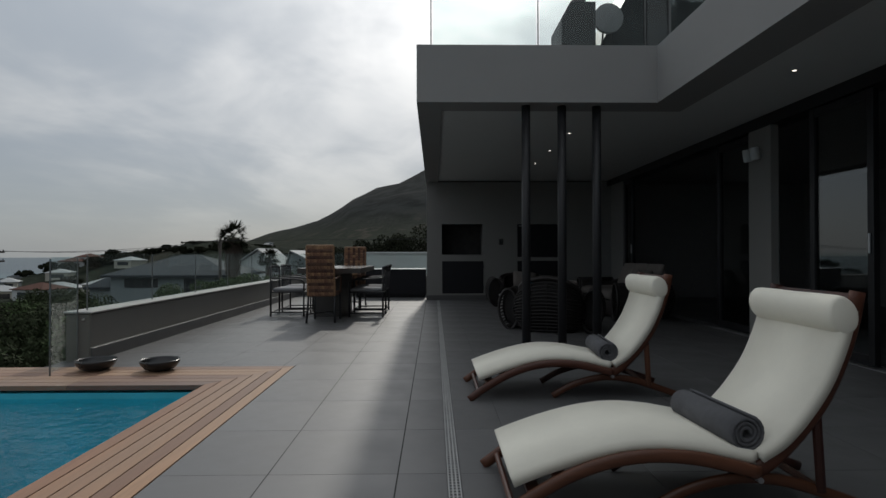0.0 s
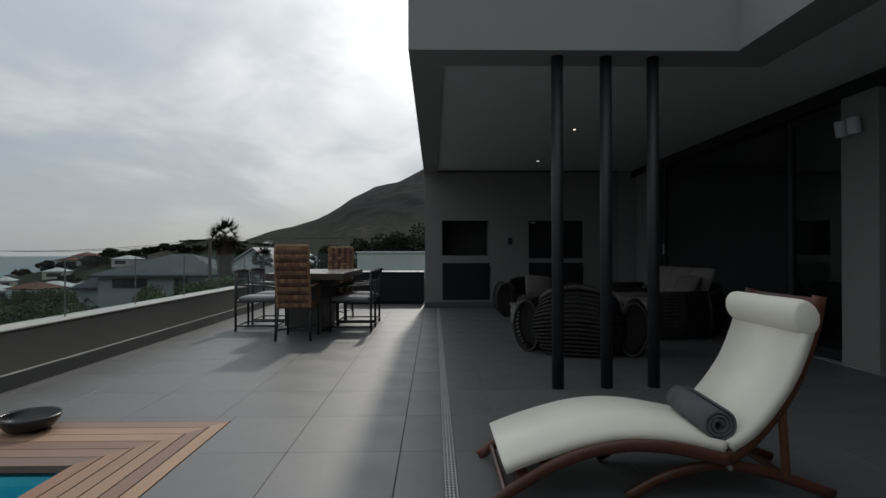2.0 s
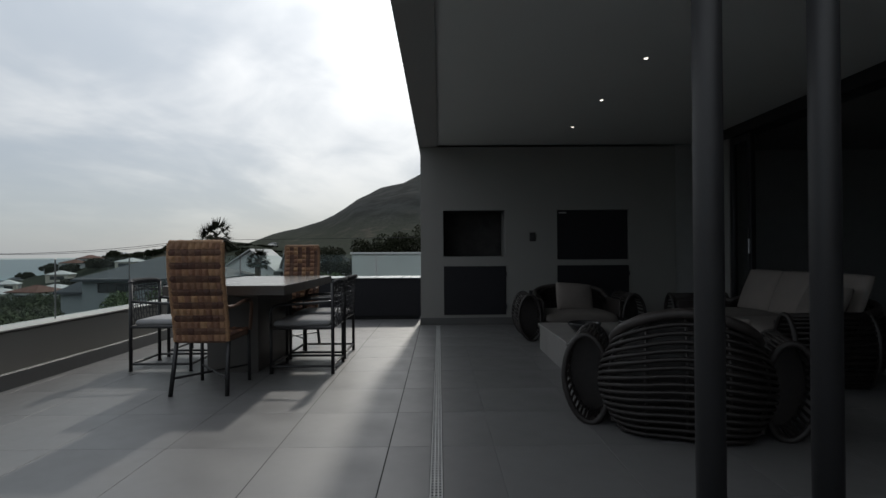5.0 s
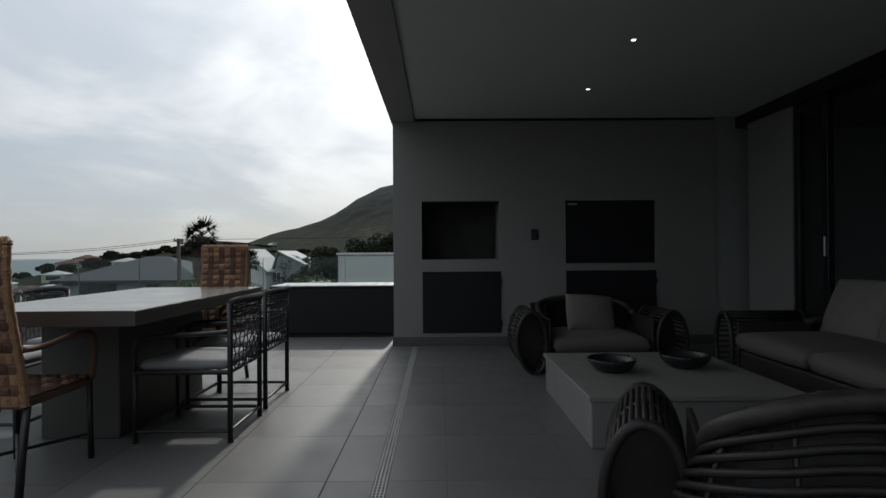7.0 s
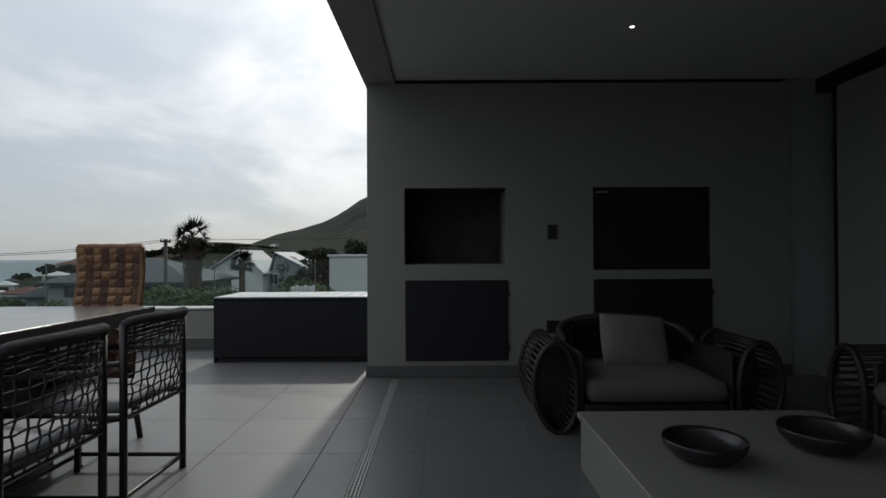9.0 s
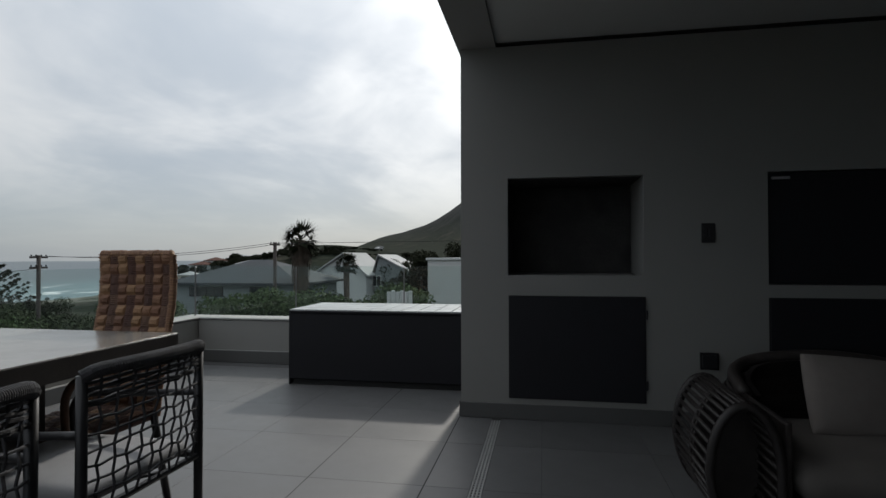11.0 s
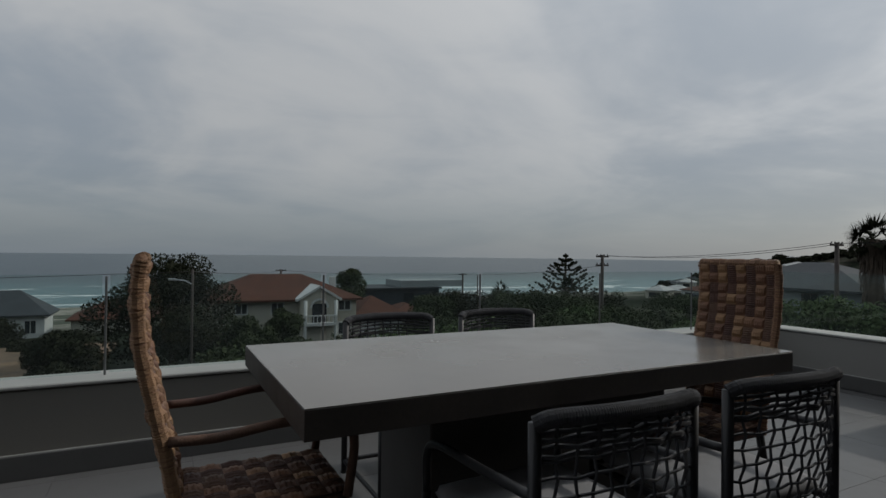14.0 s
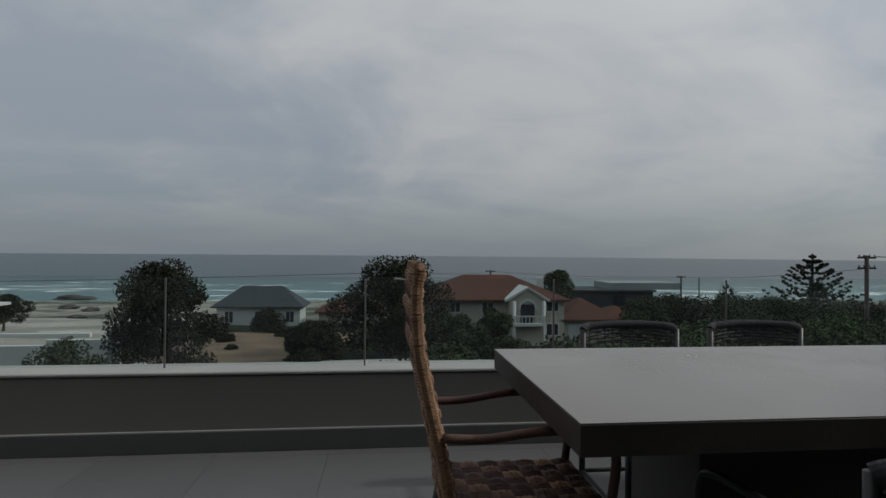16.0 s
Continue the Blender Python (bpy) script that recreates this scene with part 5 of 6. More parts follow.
def conifer(x, y, top, width):
    zb = land(x, y) - 0.2
    h = top - zb
    th = thing("conifer", "tall open-branched dark conifer by the shore", "tree", pose(x, y, zb))
    part("trunk", sweep(B(), [(0, 0, 0), (0, 0, h * 0.6), (0, 0, h)], 0.14, n=8), M_BARK, th)
    rng = np.random.default_rng(9)
    cl, b = [], B()
    for k in range(11):
        f_ = k / 10
        z = h * (0.30 + 0.66 * f_)
        L = width / 2 * (1 - f_) ** 0.8 * rng.uniform(0.8, 1.15) + 0.25
        for s in range(7):
            a = 2 * math.pi * (s + 0.4 * (k % 2)) / 7 + rng.uniform(-0.25, 0.25)
            e = Vector((L * math.cos(a), L * math.sin(a), z + 0.34 * L * rng.uniform(0.6, 1.2)))
            mid = Vector((0.55 * e.x, 0.55 * e.y, z + 0.08 * L))
            sweep(b, [(0, 0, z), mid, e], 0.04, n=4)
            for q in (0.35, 0.55, 0.75, 0.9, 1.0):
                p = Vector((0, 0, z)).lerp(mid, q / 0.55) if q < 0.55 else mid.lerp(e, (q - 0.55) / 0.45)
                cl.append((p.x, p.y, p.z, 0.20))
    part("limbs", b, M_BARK, th)
    v, f_ = leaf_cloud(rng, cl, 16000, 0.10)
    pydata("crown", v, f_, M_LEAF2, th)


conifer(-65, 63.0, 1.55, 10.5)


def palm(x, y, top, frond, seed, label, skirt):
    zb = land(x, y) - 0.2
    h = top - zb - frond * 0.45
    th = thing("palm_tree", label, "palm tree", pose(x, y, zb), "palms")
    b = B()
    sweep(b, [(0, 0, 0), (0.05, 0, h * 0.5), (0, 0, h)], 0.24, n=10)
    part("trunk", b, M_BARK, th, smooth=True)
    rng = np.random.default_rng(seed)
    V, F = [], []

    def blade(p, d_, L, w_):
        side = d_.cross(Vector((0, 0, 1)))
        side = side.normalized() if side.length > 1e-3 else Vector((1, 0, 0))
        k = len(V)
        V.extend([p - side * w_, p + side * w_, p + d_ * L])
        F.append((k, k + 1, k + 2))
    for i in range(70):
        a, el = rng.uniform(0, 2 * math.pi), math.asin(rng.uniform(-0.62, 0.98))
        d0 = Vector((math.cos(a) * math.cos(el), math.sin(a) * math.cos(el), math.sin(el)))
        hub = Vector((0, 0, h)) + d0 * frond * rng.uniform(0.34, 0.62) + Vector((0, 0, -0.10 * frond * math.cos(el)))
        side = d0.cross(Vector((rng.normal(), rng.normal(), 1.5))).normalized()
        for s in range(13):
            f_ = math.radians(-72 + 144 * s / 12)
            dd = (d0 * math.cos(f_) + side * math.sin(f_) + Vector((0, 0, -0.34))).normalized()
            blade(hub, dd, frond * rng.uniform(0.38, 0.54) * (1 - 0.22 * abs(f_)), 0.060)
        k = len(V)
        sd = side * 0.02
        V.extend([Vector((0, 0, h)) - sd, Vector((0, 0, h)) + sd, hub])
        F.append((k, k + 1, k + 2))
    pydata("crown", V, F, M_LEAF2, th)
    if skirt:
        V, F = [], []
        for i in range(900):
            a, z = rng.uniform(0, 2 * math.pi), h - rng.uniform(0.0, skirt)
            r = 0.68 * (1 - 0.35 * (h - z) / skirt) * rng.uniform(0.5, 1.1)
            p = Vector((r * math.cos(a), r * math.sin(a), z))
            blade(p, Vector((0.2 * math.cos(a), 0.2 * math.sin(a), -1)).normalized(), rng.uniform(0.4, 0.8), 0.05)
        pydata("dead_fronds", V, F, M_BARK, th)
    return th


palm(-15.4, 42.7, 3.05, 1.7, 1, "fan palm with a thatch of dead fronds against the sky", 3.2)
palm(-14.9, 50.0, 1.25, 1.3, 2, "small young palm before the pale roofs", 0)
palm(-63, 50.0, -3.0, 1.8, 3, "small palm among the shore trees", 0)
palm(-42, 44.0, -1.3, 1.4, 4, "small palm rising from the garden trees", 0)

# ---- outside: houses ----


def prism(bm, pts, y0, y1, axis):
    """A closed prism of the outline pts (s, z), from y0 to y1 along axis."""
    mk = (lambda s, t, z: (s, t, z)) if axis == "y" else (lambda s, t, z: (t, s, z))
    a = [bm.verts.new(mk(s, y0, z)) for s, z in pts]
    c = [bm.verts.new(mk(s, y1, z)) for s, z in pts]
    n = len(pts)
    bm.faces.new(a), bm.faces.new(c[::-1])
    for i in range(n):
        bm.faces.new((a[i], a[(i + 1) % n], c[(i + 1) % n], c[i]))
    return bm


def hip_roof(bm, x0, y0, x1, y1, ze, zr, over=0.4, thick=0.16):
    x0, y0, x1, y1 = x0 - over, y0 - over, x1 + over, y1 + over
    w_, d_ = x1 - x0, y1 - y0
    k = min(w_, d_) / 2
    if w_ > d_:
        r = [(x0 + k, (y0 + y1) / 2, zr), (x1 - k, (y0 + y1) / 2, zr)]
    else:
        r = [((x0 + x1) / 2, y0 + k, zr), ((x0 + x1) / 2, y1 - k, zr)]
    lo = [bm.verts.new(p) for p in ((x0, y0, ze - thick), (x1, y0, ze - thick), (x1, y1, ze - thick), (x0, y1, ze - thick))]
    e = [bm.verts.new(p) for p in ((x0, y0, ze), (x1, y0, ze), (x1, y1, ze), (x0, y1, ze))]
    t = [bm.verts.new(p) for p in r]
    bm.faces.new(lo[::-1])
    for i in range(4):
        bm.faces.new((lo[i], lo[(i + 1) % 4], e[(i + 1) % 4], e[i]))
    if w_ > d_:
        for q in ((e[0], e[1], t[1], t[0]), (e[2], e[3], t[0], t[1]), (e[3], e[0], t[0]), (e[1], e[2], t[1])):
            bm.faces.new(q)
    else:
        for q in ((e[1], e[2], t[1], t[0]), (e[3], e[0], t[0], t[1]), (e[0], e[1], t[0]), (e[2], e[3], t[1])):
            bm.faces.new(q)
    return bm


def window(parent, face, fixed, a0, a1, z0, z1, frame_mat, bars=1):
    """A framed window on the wall plane: face 'x' (normal +x) or 'y' (normal -y)."""
    def bx(b, s0, s1, p0, p1, q0, q1):
        if face == "x":
            return box(b, fixed + s0, p0, q0, fixed + s1, p1, q1)
        return box(b, p0, fixed - s1, q0, p1, fixed - s0, q1)
    b = B()
    t = 0.09
    bx(b, 0.0, 0.06, a0 - t, a0, z0 - t, z1 + t), bx(b, 0.0, 0.06, a1, a1 + t, z0 - t, z1 + t)
    bx(b, 0.0, 0.06, a0, a1, z0 - t, z0), bx(b, 0.0, 0.06, a0, a1, z1, z1 + t)
    for k in range(bars):
        m_ = a0 + (a1 - a0) * (k + 1) / (bars + 1)
        bx(b, 0.0, 0.05, m_ - 0.03, m_ + 0.03, z0, z1)
    wn = part("window", b, frame_mat, parent)
    part("pane", bx(B(), 0.004, 0.02, a0, a1, z0, z1), M_PANE, wn)


# grey house with a hipped roof
ha = thing("grey_house", "low grey-walled house with a hipped slate roof", "house", pose(0, 0, 0))
part("wall", box(B(), -25.0, 43.0, -6.5, -15.9, 50.5, -0.62), M_HOUSEGREY, ha)
part("roof", hip_roof(B(), -25.0, 43.0, -15.9, 50.5, -0.62, 0.95, 0.5), M_ROOFGREY, ha)
window(ha, "y", 43.0, -23.8, -21.4, -1.5, -1.0, M_FRAME, 3)
window(ha, "y", 43.0, -19.2, -18.4, -2.3, -1.0, M_FRAME, 1)
window(ha, "x", -15.9, 44.4, 45.4, -2.4, -1.2, M_FRAME, 1)
part("lower_wing", box(B(), -27.2, 44.0, -6.5, -25.0, 49.0, -1.6), M_HOUSEGREY, ha)
part("wing_roof", hip_roof(B(), -27.2, 44.0, -25.0, 49.0, -1.6, -0.7, 0.35), M_ROOFGREY, ha)

# pale-roofed houses beyond the palm
for x0, x1, xr, zr, mt in ((-22.9, -17.2, -19.6, 1.5, M_ROOFPALE), (-17.0, -12.6, -16.6, 1.3, M_ROOFPALE), (-12.2, -9.6, -11.6, 0.5, M_ROOFGREY)):
    hb = thing("gabled_house", "white house with a steep pale sheet roof", "house", pose(0, 0, 0), "gabled houses")
    y0 = 62 + (x0 + 22.9) * 0.4
    b = B()
    prism(b, [(x0, -7.0), (x1, -7.0), (x1, -0.7), (xr, zr - 0.12), (x0, -0.7)], y0, y0 + 7, "y")
    part("wall", b, M_HOUSEWHITE if zr > 1.4 else M_HOUSEGREY, hb)
    for s0, s1 in (((x0 - 0.3, -0.86), (xr, zr)), ((xr, zr), (x1 + 0.3, -0.86))):
        b = B()
        prism(b, [s0, s1, (s1[0], s1[1] + 0.14), (s0[0], s0[1] + 0.14)], y0 - 0.4, y0 + 7.3, "y")
        part("roof", b, mt, hb)
    window(hb, "y", y0, (x0 + xr) / 2 - 0.4, (x0 + xr) / 2 + 0.4, -1.9, -0.9, M_HOUSEWHITE, 1)

# white flat-roofed block behind the terrace
hw = thing("white_building", "plain white flat-roofed building behind the hedge", "building", pose(0, 0, 0))
part("wall", box(B(), -3.3, 26.7, -6.5, 7.0, 34, 1.02, 0.02), M_HOUSEWHITE, hw)
part("parapet_top", box(B(), -3.36, 26.64, 1.02, 7.06, 34.06, 1.10, 0.01), M_HOUSEWHITE, hw)
fence = thing("picket_fence", "short row of white fence posts by the hedge", "fence", pose(-3.05, 20.8, 0))
for k in range(6):
    part("picket", rbox(k * 0.105, 0, -4.9, k * 0.105 + 0.09, 0.06, 0.30 + 0.03 * (k % 2), bevel=0.01), M_HOUSEWHITE, fence)

# cream two-storey house with a red roof
hc = thing("cream_house", "two-storey cream house with a terracotta roof and white gable", "house", pose(0, 0, 0))
part("wall", box(B(), -53.0, 11.2, -8.5, -45.2, 23.3, -2.65), M_HOUSECREAM, hc)
part("roof", hip_roof(B(), -53.0, 11.2, -45.2, 23.3, -2.65, -0.72, 0.45), M_ROOFRED, hc)
b = B()
prism(b, [(18.3, -8.5), (21.4, -8.5), (21.4, -2.6), (19.85, -1.75), (18.3, -2.6)], -45.3, -44.3, "x")
part("gable_bay", b, M_HOUSECREAM, hc)
for s0, s1 in (((18.0, -2.78), (19.85, -1.70)), ((19.85, -1.70), (21.7, -2.78))):
    b = B()
    prism(b, [s0, s1, (s1[0], s1[1] + 0.2), (s0[0], s0[1] + 0.2)], -48.0, -44.1, "x")
    part("gable_trim", b, M_HOUSEWHITE, hc, "white gable moulding")
b = B()
for k in range(12):
    a0, a1 = math.pi * k / 12, math.pi * (k + 1) / 12
    prism(b, [(19.85 + r * math.cos(a), -3.35 + r * math.sin(a)) for r, a in ((0.62, a0), (0.62, a1), (0.78, a1), (0.78, a0))], -44.3, -44.2, "x")
part("arch", b, M_HOUSEWHITE, hc)
part("balcony_opening", box(B(), -44.3, 19.25, -4.6, -44.285, 20.45, -3.0), M_PANE, hc)
part("balcony_slab", box(B(), -44.3, 18.5, -4.75, -43.6, 21.2, -4.55), M_HOUSEWHITE, hc)
for k in range(9):
    part("baluster", box(B(), -43.66, 18.55 + k * 0.32, -4.55, -43.6, 18.61 + k * 0.32, -3.95), M_HOUSEWHITE, hc)
part("balcony_rail", box(B(), -43.68, 18.5, -3.97, -43.58, 21.2, -3.87), M_HOUSEWHITE, hc)
for y in (18.6, 21.1):
    part("pillar", sweep(B(), [(-43.8, y, -8.0), (-43.8, y, -2.7)], 0.13, n=10), M_HOUSEWHITE, hc, smooth=True)
for y0, y1, z0, z1 in ((13.5, 14.3, -3.7, -2.95), (16.2, 17.1, -3.75, -2.95), (21.75, 22.75, -3.65, -2.9), (21.75, 22.75, -5.7, -4.75), (13.5, 14.3, -5.9, -5.0)):
    window(hc, "x", -45.2, y0, y1, z0, z1, M_HOUSEWHITE, 1)
part("chimney", box(B(), -48.2, 21.7, -1.9, -47.7, 22.2, -0.95, 0.02), M_HOUSEWHITE, hc)
part("garage_wall", box(B(), -51.0, 23.3, -8.5, -45.6, 28.2, -4.4), M_HOUSECREAM, hc)
part("garage_roof", hip_roof(B(), -51.0, 23.3, -45.6, 28.2, -4.4, -2.75, 0.4), M_ROOFRED, hc)
for y0 in (23.8, 26.0):
    part("garage_door", box(B(), -45.6, y0, -6.4, -45.55, y0 + 1.8, -4.8), M_HOUSEWHITE, hc)

# low house towards the beach, dark house, white garden walls
hd = thing("low_house", "low white house with a dark hipped slate roof", "house", pose(0, 0, 0))
part("wall", box(B(), -80.5, -14.0, -13, -75, -3.2, -6.1), M_HOUSEWHITE, hd)
part("roof", hip_roof(B(), -80.5, -14.0, -75, -3.2, -6.1, -3.5, 0.6), M_ROOFGREY, hd)
for y0, y1 in ((-12.9, -11.9), (-9.0, -7.4), (-5.0, -4.0)):
    window(hd, "x", -75, y0, y1, -8.2, -6.8, M_HOUSEWHITE, 1)
hr = thing("red_roof_house", "small house with a weathered red roof", "house", pose(0, 0, 0))
part("wall", box(B(), -80, -0.5, -13, -73, 8.0, -6.6), M_HOUSECREAM, hr)
part("roof", hip_roof(B(), -80, -0.5, -73, 8.0, -6.6, -4.6, 0.5), M_ROOFRED, hr)
hk = thing("dark_house", "dark blue-grey stepped house with flat roofs", "house", pose(0, 0, 0))
part("wall", box(B(), -78, 32.5, -12, -70, 44.0, -3.75), M_ROOFGREY, hk)
part("roof", box(B(), -78.3, 32.2, -3.75, -69.7, 44.3, -3.5), M_ROOFGREY, hk)
part("upper_block", box(B(), -77, 38.5, -3.5, -71, 48.5, -2.6), M_HOUSEGREY, hk)
part("side_block", box(B(), -72, 44.3, -12, -67, 48.5, -4.4), M_HOUSEGREY, hk)
window(hk, "x", -70, 38.5, 40.0, -5.4, -4.3, M_FRAME, 1)
window(hk, "x", -67, 45.4, 46.6, -6.6, -5.4, M_FRAME, 1)
hl = thing("red_roof_house", "small house with a faded red roof beside the dark one", "house", pose(0, 0, 0))
part("wall", box(B(), -66, 33, -12, -60, 38.0, -6.2), M_HOUSECREAM, hl)
part("roof", hip_roof(B(), -66, 33, -60, 38.0, -6.2, -4.9, 0.5), M_ROOFRED, hl)
gw = thing("garden_wall", "low whitewashed garden wall above the beach", "wall", pose(0, 0, 0))
part("panel", box(B(), -30.3, -13.5, -7.0, -30.0, -9.4, -3.75, 0.02), M_HOUSEWHITE, gw)
part("panel", box(B(), -30.3, -9.35, -7.0, -30.0, -6.2, -3.45, 0.02), M_HOUSEWHITE, gw)
part("panel", box(B(), -52.0, -30.0, -9.5, -51.6, -18.0, -6.2, 0.02), M_HOUSEWHITE, gw)
part("pier", box(B(), -30.4, -6.3, -7.0, -29.9, -5.85, -2.95, 0.02), M_HOUSEGREY, gw)
pg = thing("pergola", "white flat pergola beside the garden wall", "pergola", pose(0, 0, 0))
part("roof", box(B(), -33.0, -17.0, -1.9, -29.8, -12.9, -1.75), M_HOUSEWHITE, pg)
for y in (-13.1, -16.3):
    part("post", box(B(), -30.05, y, -7.0, -29.9, y + 0.15, -1.9), M_HOUSEWHITE, pg)

# far houses on the mountain foot
rh = random.Random(11)
for i in range(9):
    az, r = math.radians(rh.uniform(16.5, 20.0)), rh.uniform(560, 640)
    x, y = -r * math.sin(az), r * math.cos(az)
    z = land(x, y)
    s = rh.uniform(2.0, 4.0)
    hf = thing("hillside_house", "tiny pale house on the mountain foot", "house", pose(x, y, z - 1.5), "hillside houses")
    part("wall", box(B(), -s, -4, 0, s, 4, 3.6), M_HOUSEGREY if i % 3 else M_HOUSEWHITE, hf)
    part("roof", hip_roof(B(), -s, -4, s, 4, 3.6, 5.0, 0.4), M_ROOFGREY if i % 2 else M_ROOFPALE, hf)
    window(hf, "y", -4, -s * 0.6, s * 0.6, 1.6, 2.8, M_FRAME, 3)

# small pale houses and dark shrubs along the shore
rt = random.Random(21)
for i in range(34):
    az, r = math.radians(rt.uniform(27.0, 41.0)), rt.uniform(150, 390)
    x, y = -r * math.sin(az), r * math.cos(az)
    s = rt.uniform(2.6, 5.0)
    z = land(x, y)
    if i % 3 == 2:
        tree("tree", "low dark tree between the shore houses", x, y, z + rt.uniform(3.0, 4.5), 9.0, 300 + i, M_LEAF2, 700, 0.7, 0.4, 0.1, group="shore trees")
        continue
    hs = thing("shore_house", "small pale house near the surf", "house", pose(x, y, z - 1.0, 0, 0, rt.uniform(-30, 30)), "shore houses")
    part("wall", box(B(), -s, -4, 0, s, 4, 3.4), M_HOUSEWHITE if i % 2 else M_HOUSECREAM, hs)
    part("roof", hip_roof(B(), -s, -4, s, 4, 3.4, 4.9, 0.4), (M_ROOFPALE, M_ROOFGREY, M_ROOFPALE, M_ROOFRED)[i % 4], hs)
    window(hs, "y", -4, -s * 0.6, s * 0.6, 1.4, 2.6, M_FRAME, 2)

# ---- road, verge, poles, cables ----


def strip(name, xa, xb, ya, yb, mat, label, category, lift):
    b = B()
    n, k = 60, 5
    g = [[b.verts.new((xa + (xb - xa) * j / k + 0.6 * math.sin(i * 0.2), ya + (yb - ya) * i / n, land(xa + (xb - xa) * j / k, ya + (yb - ya) * i / n) + lift)) for j in range(k + 1)] for i in range(n + 1)]
    for i in range(n):
        for j in range(k):
            b.faces.new((g[i][j], g[i][j + 1], g[i + 1][j + 1], g[i + 1][j]))
    return setting(name, b, mat, label, category)


M_ASPHALT = material("asphalt", (0.055, 0.055, 0.057), 0.9, spread=0.15, scale=0.6, fine_scale=20)
M_EARTH = material("sandy_earth", (0.120, 0.078, 0.045), 0.95, spread=0.4, scale=0.5, fine_scale=6, bump=0.5, bump_dist=0.05)
strip("road", -31.5, -25.5, -60, 60, M_ASPHALT, "grey asphalt road below the terrace", "road", 0.35)
strip("verge", -57, -33, -12, 5.0, M_EARTH, "bare sandy earth bank beside the road", "verge", 0.30)
M_SAND = material("pale_beach_sand", (0.30, 0.285, 0.25), 0.95, spread=0.3, scale=0.12, fine_scale=3, bump=0.5, bump_dist=0.08, tint=(0.13, 0.135, 0.11), tint_amount=0.7)
strip("beach", -86, -40, -64, -12.6, M_SAND, "pale sandy beach with darker patches of scrub", "beach", 0.32)
strip("pavement", -33, -31.6, -60, 60, M_PALE, "pale concrete pavement along the road", "pavement", 0.42)


def pole(x, y, top, label, arms=2, lamp=False, r=0.1):
    zb = land(x, y) - 0.3
    th = thing("utility_pole", label, "utility pole", pose(x, y, zb), "utility poles")
    part("shaft", sweep(B(), [(0, 0, 0), (0, 0, (top - zb) * 0.5), (0, 0, top - zb)], r, n=8), M_POLE, th, smooth=True)
    for k in range(arms):
        z = top - zb - 0.12 - 0.55 * k
        part("crossarm", box(B(), -0.05, -0.5, z - 0.05, 0.05, 0.5, z + 0.05), M_POLE, th)
        for q in (-0.44, -0.16, 0.16, 0.44):
            part("insulator", sweep(B(), [(0, q, z + 0.06), (0, q, z + 0.15)], 0.03, n=6), M_DARK, th)
    if lamp:
        part("lamp_arm", sweep(B(), [(0, 0, top - zb - 0.75), (0, -0.35, top - zb - 0.55), (0, -0.75, top - zb - 0.5)], 0.03, n=6), M_STEEL, th)
        part("lamp_head", rbox(-0.1, -1.1, top - zb - 0.54, 0.1, -0.72, top - zb - 0.44, bevel=0.02), M_STEEL, th)
    return th


POLES = {"far": (-25.9, 33.1, 1.27), "palm": (-13.8, 36.0, 1.95), "lamp": (-30.0, 9.6, 0.25), "b": (-55.0, 39.4, -1.0), "c": (-55.0, 18.8, -0.5), "d": (-50.0, 38.4, -1.0)}
for k, (x, y, t_) in POLES.items():
    pole(x, y, t_, "tarred timber utility pole with crossarms and insulators" if k != "lamp" else "slender pole carrying a street lamp", 0 if k in ("lamp", "d") else 2 if k == "far" else 1, k == "lamp", 0.06 if k in ("lamp", "d") else 0.10)


def cable(a, c, sag):
    a, c = Vector(a), Vector(c)
    pts = [a.lerp(c, i / 14) - Vector((0, 0, sag * 4 * (i / 14) * (1 - i / 14))) for i in range(15)]
    tagged(part("cable", sweep(B(), pts, 0.016, n=4), M_DARK), "thin black overhead cable sagging between poles", "cable", "overhead cables")


F_, P_, L_, C_, D_ = (POLES[k] for k in ("far", "palm", "lamp", "c", "b"))
cable((F_[0], F_[1] + 0.5, F_[2] - 0.05), (P_[0], P_[1] + 0.5, P_[2] - 0.05), 0.35)
cable((F_[0], F_[1] - 0.5, F_[2] - 0.05), (P_[0], P_[1] - 0.5, P_[2] - 0.05), 0.30)
cable((P_[0], P_[1], P_[2] - 0.05), (30, 30, 2.6), 0.2)
cable((L_[0], L_[1], L_[2] - 0.1), (-29, -45, -0.6), 0.3)
cable((L_[0], L_[1], L_[2] - 0.1), (C_[0], C_[1], C_[2] - 0.1), 0.2)
cable((C_[0], C_[1], C_[2] - 0.1), (D_[0], D_[1], D_[2] - 0.1), 0.25)
cable((F_[0], F_[1], F_[2] - 0.7), (D_[0], D_[1], D_[2] - 0.1), 0.25)

# boulders and low white walls on the beach
for i, (x, y, s) in enumerate(((-92, -40, 0.9), (-104, -34, 0.8), (-120, -52, 1.3), (-84, -30, 0.6), (-138, -66, 1.6), (-128, -36, 1.0))):
    b = B()
    bmesh.ops.create_icosphere(b, subdivisions=3, radius=1.0)
    for v in b.verts:
        v.co *= 1 + 0.4 * noise.noise(v.co * 1.5 + Vector((i * 5, 2, 0)))
        v.co = Vector((v.co.x * s, v.co.y * s * 1.6, v.co.z * s * 0.45))
    o = tagged(part("boulder", b, M_POLE), "weathered dark boulder lying on the beach", "rock", "beach boulders")
    o.matrix_world = pose(x, y, land(x, y) + 0.2 * s, 0, 0, 40 * i)
bw = thing("beach_wall", "low white terrace wall above the beach", "wall", pose(0, 0, 0))
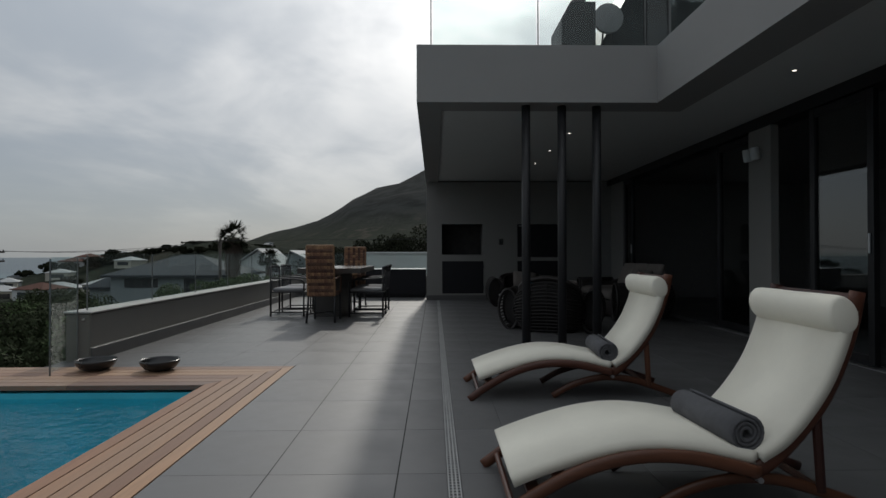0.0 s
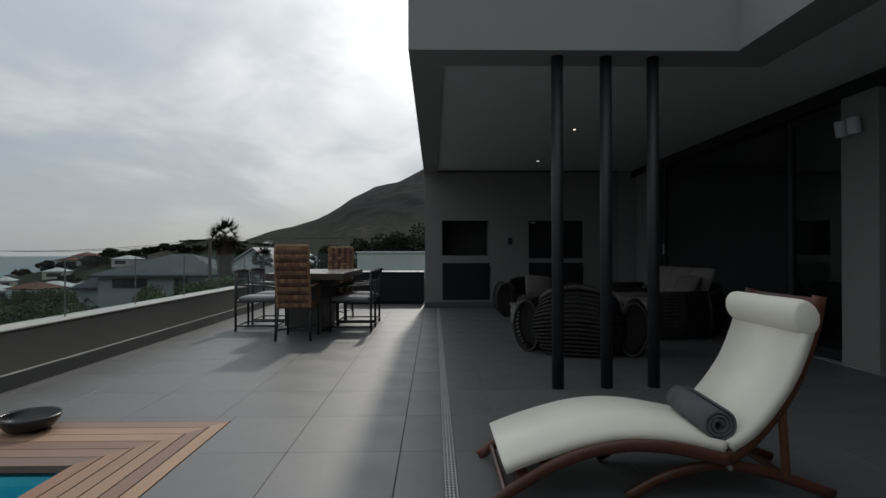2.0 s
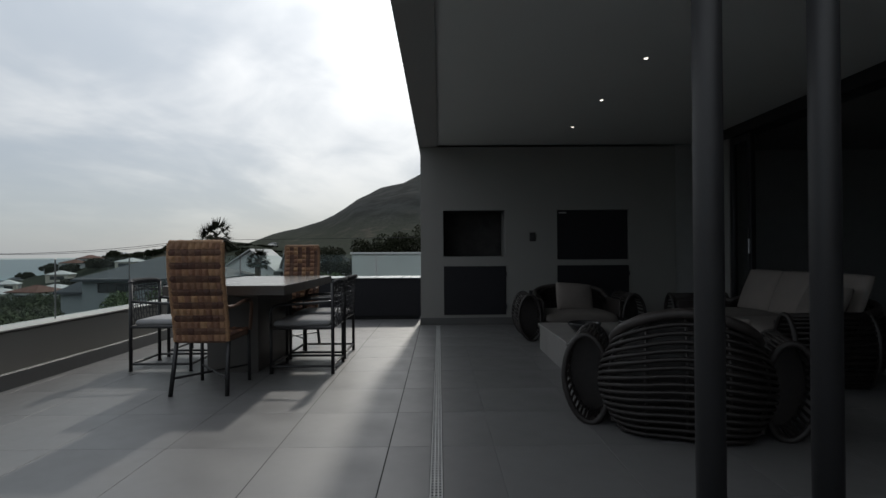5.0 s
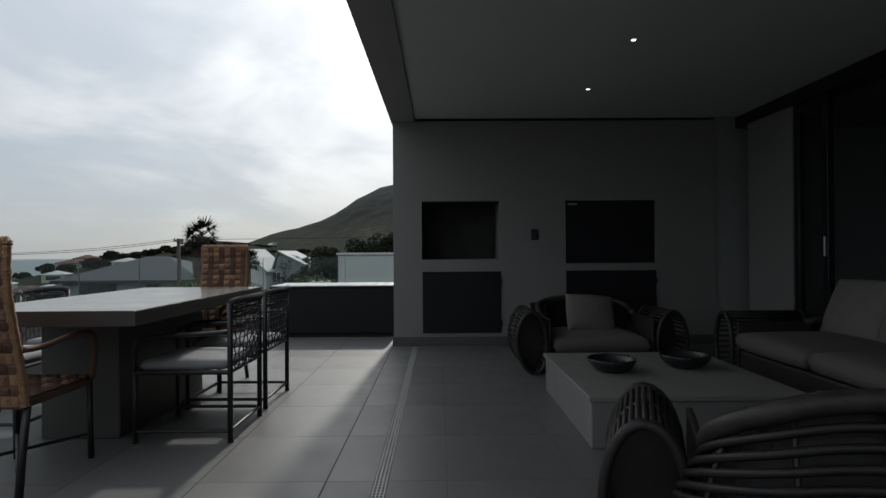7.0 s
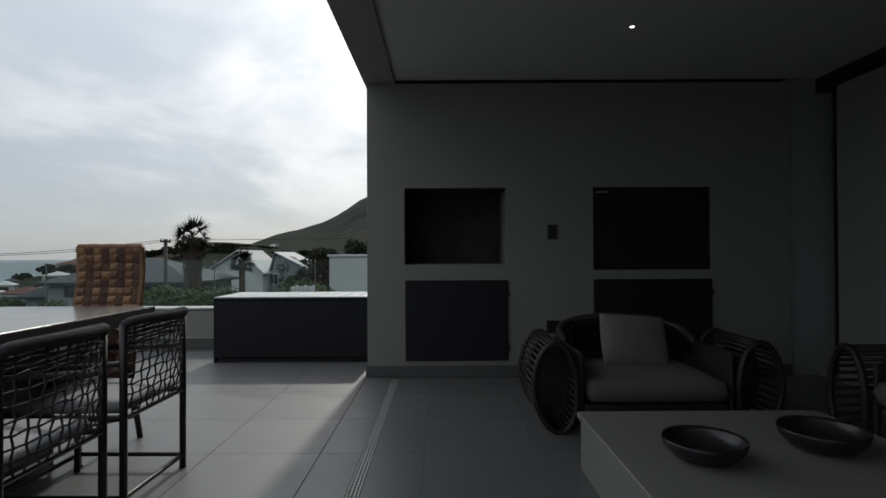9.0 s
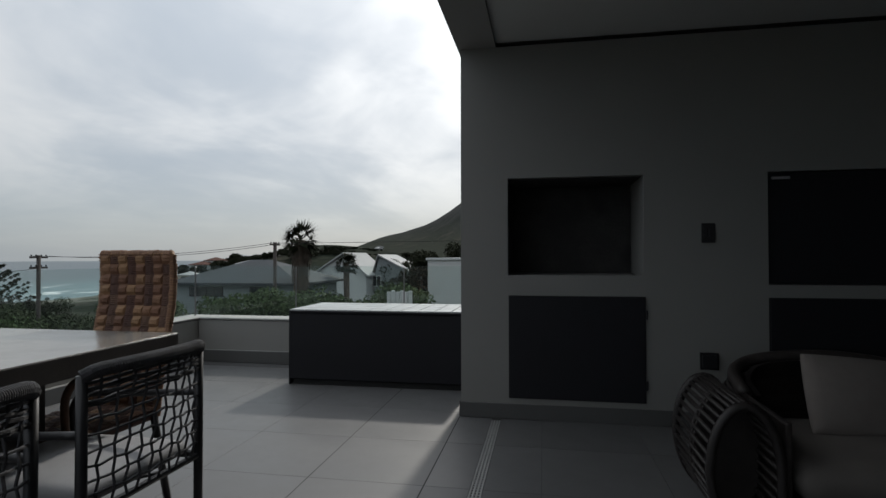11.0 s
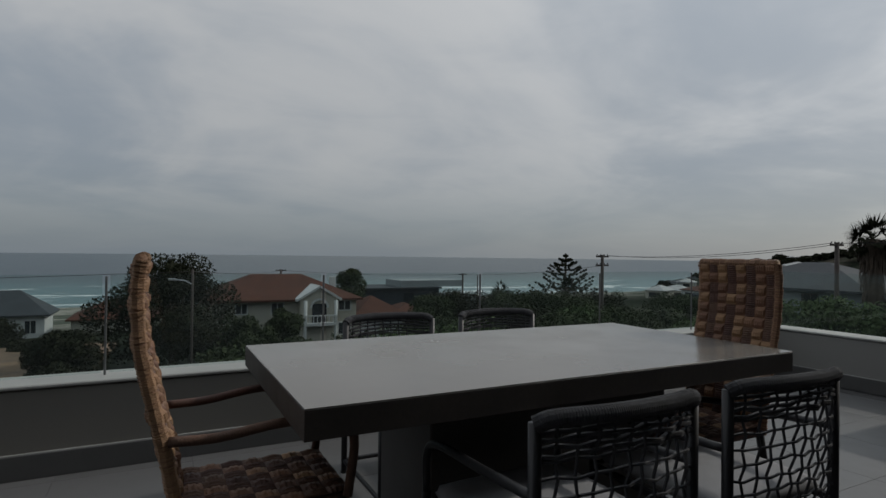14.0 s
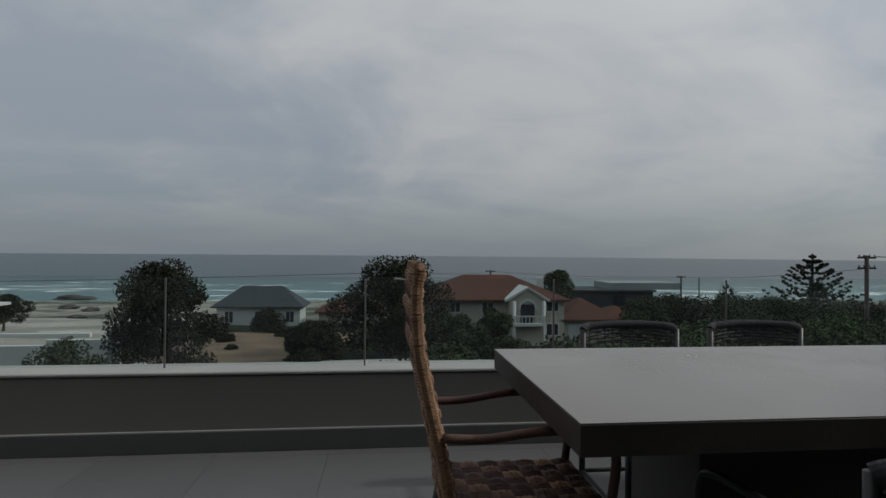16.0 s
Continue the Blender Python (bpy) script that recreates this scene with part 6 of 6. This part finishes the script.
for x, y0, y1, zt in ((-74, -27, -21.5, -7.9), (-58, -26.0, -22.5, -6.9)):
    part("panel", box(B(), x - 0.2, y0, land(x, y0) - 1.5, x, y1, zt, 0.02), M_HOUSEWHITE, bw)

# rocks off the beach
rr_ = random.Random(3)
for i, (x, y, s) in enumerate(((-300, -150, 7), (-318, -128, 5), (-285, -172, 6), (-262, -140, 3.5), (-330, 150, 5), (-345, 120, 4))):
    b = B()
    bmesh.ops.create_icosphere(b, subdivisions=3, radius=1.0)
    for v in b.verts:
        v.co *= 1 + 0.35 * noise.noise(v.co * 1.6 + Vector((i * 7, 0, 0)))
        v.co = Vector((v.co.x * s * 0.8, v.co.y * s * 1.4, v.co.z * s * 0.35))
    o = tagged(part("sea_rock", b, M_POLE), "dark wet rock awash in white surf", "rock", "sea rocks")
    o.matrix_world = pose(x, y, -24.2)

# ---- floor pieces and drain, last ----
XL = [0.268, 0.04, -0.565, -1.17, -1.775, -2.38, -2.985, -3.08]
XR = [0.332, 0.61, 1.22, 1.83, 2.44, 3.05, 3.66, 4.05]
TP, Y0 = 0.64, 3.12
ys_ = [Y0 + TP * k for k in range(-15, 17)]
rest, cache = B(), {}


def tile_mesh(w_, h_):
    key = (round(w_, 3), round(h_, 3))
    if key not in cache:
        g = 0.0010
        cache[key] = mesh_of("tile", box(B(), g, g, -0.004, w_ - g, h_ - g, 0.0, 0.0006), M_TILE)
    return cache[key]


for cols in (XL, XR):
    for a, b_ in zip(cols, cols[1:]):
        x0, x1 = min(a, b_), max(a, b_)
        for y0, y1 in zip(ys_, ys_[1:]):
            ya, yb, xa, xb = y0, min(y1, 13.54), x0, x1
            if ya >= 13.54:
                continue
            if xb <= -1.065 and ya < DECK_Y:
                if yb <= DECK_Y:
                    continue
                ya = DECK_Y
            elif xa < -1.065 and ya < DECK_Y:
                if yb > DECK_Y:
                    o = new("tile", tile_mesh(-1.062 - xa, yb - DECK_Y))
                    o.parent = floor
                    o.location = (xa, DECK_Y, 0)
                xa = -1.062
            if xa > 0 and ya < WALL_Y < yb:
                yb = WALL_Y
            if xa > 0 and ya >= WALL_Y:
                continue
            if xb - xa < 0.02 or yb - ya < 0.02:
                continue
            if 1.2 < ya < 13.0 and -3.09 < xa < 3.0:
                o = new("tile", tile_mesh(xb - xa, yb - ya))
                o.parent = floor
                o.location = (xa, ya, 0)
            else:
                box(rest, xa + 0.0016, ya + 0.0016, -0.004, xb - 0.0016, yb - 0.0016, 0.0)
part("far_tiles", rest, M_TILE, floor)["kind"] = "stuff"
bm = B()
box(bm, 4.3, -6, -0.021, 8.8, 12.5, 0.0)
part("room_floor", bm, M_TILE, floor)

# dark sealed movement joints that run with the drain
for xj in (0.04, -0.565):
    wj = 0.0032 if xj > 0 else 0.0022
    bm = B()
    box(bm, xj - wj, -5.9, -0.0035, xj + wj, 13.5, 0.0004)
    setting("trim_joint", bm, M_BLACKGAP, "dark sealed joint between rows of floor tiles", "joint")

# slotted drain along the covered edge
bm = B()
box(bm, 0.270, -5, -0.021, 0.330, 11.95, -0.016)
drain = setting("drain", bm, M_BLACKGAP, "narrow steel slot drain set into the tiles", "drain")
g = B()
for x in (0.0, 0.0175, 0.0350, 0.0525):
    box(g, x, 0, -0.010, x + 0.0065, 1.036, 0.0)
for k in range(35):
    box(g, 0.0, k * 0.03, -0.012, 0.058, k * 0.03 + 0.011, -0.003)
gm = mesh_of("grating", g, M_GRATE)
for k in range(16):
    y = 11.952 - 1.04 * (k + 1)
    if y > -5.0:
        o = new("grating", gm)
        o.parent = drain
        o.location = (0.27, y, 0)
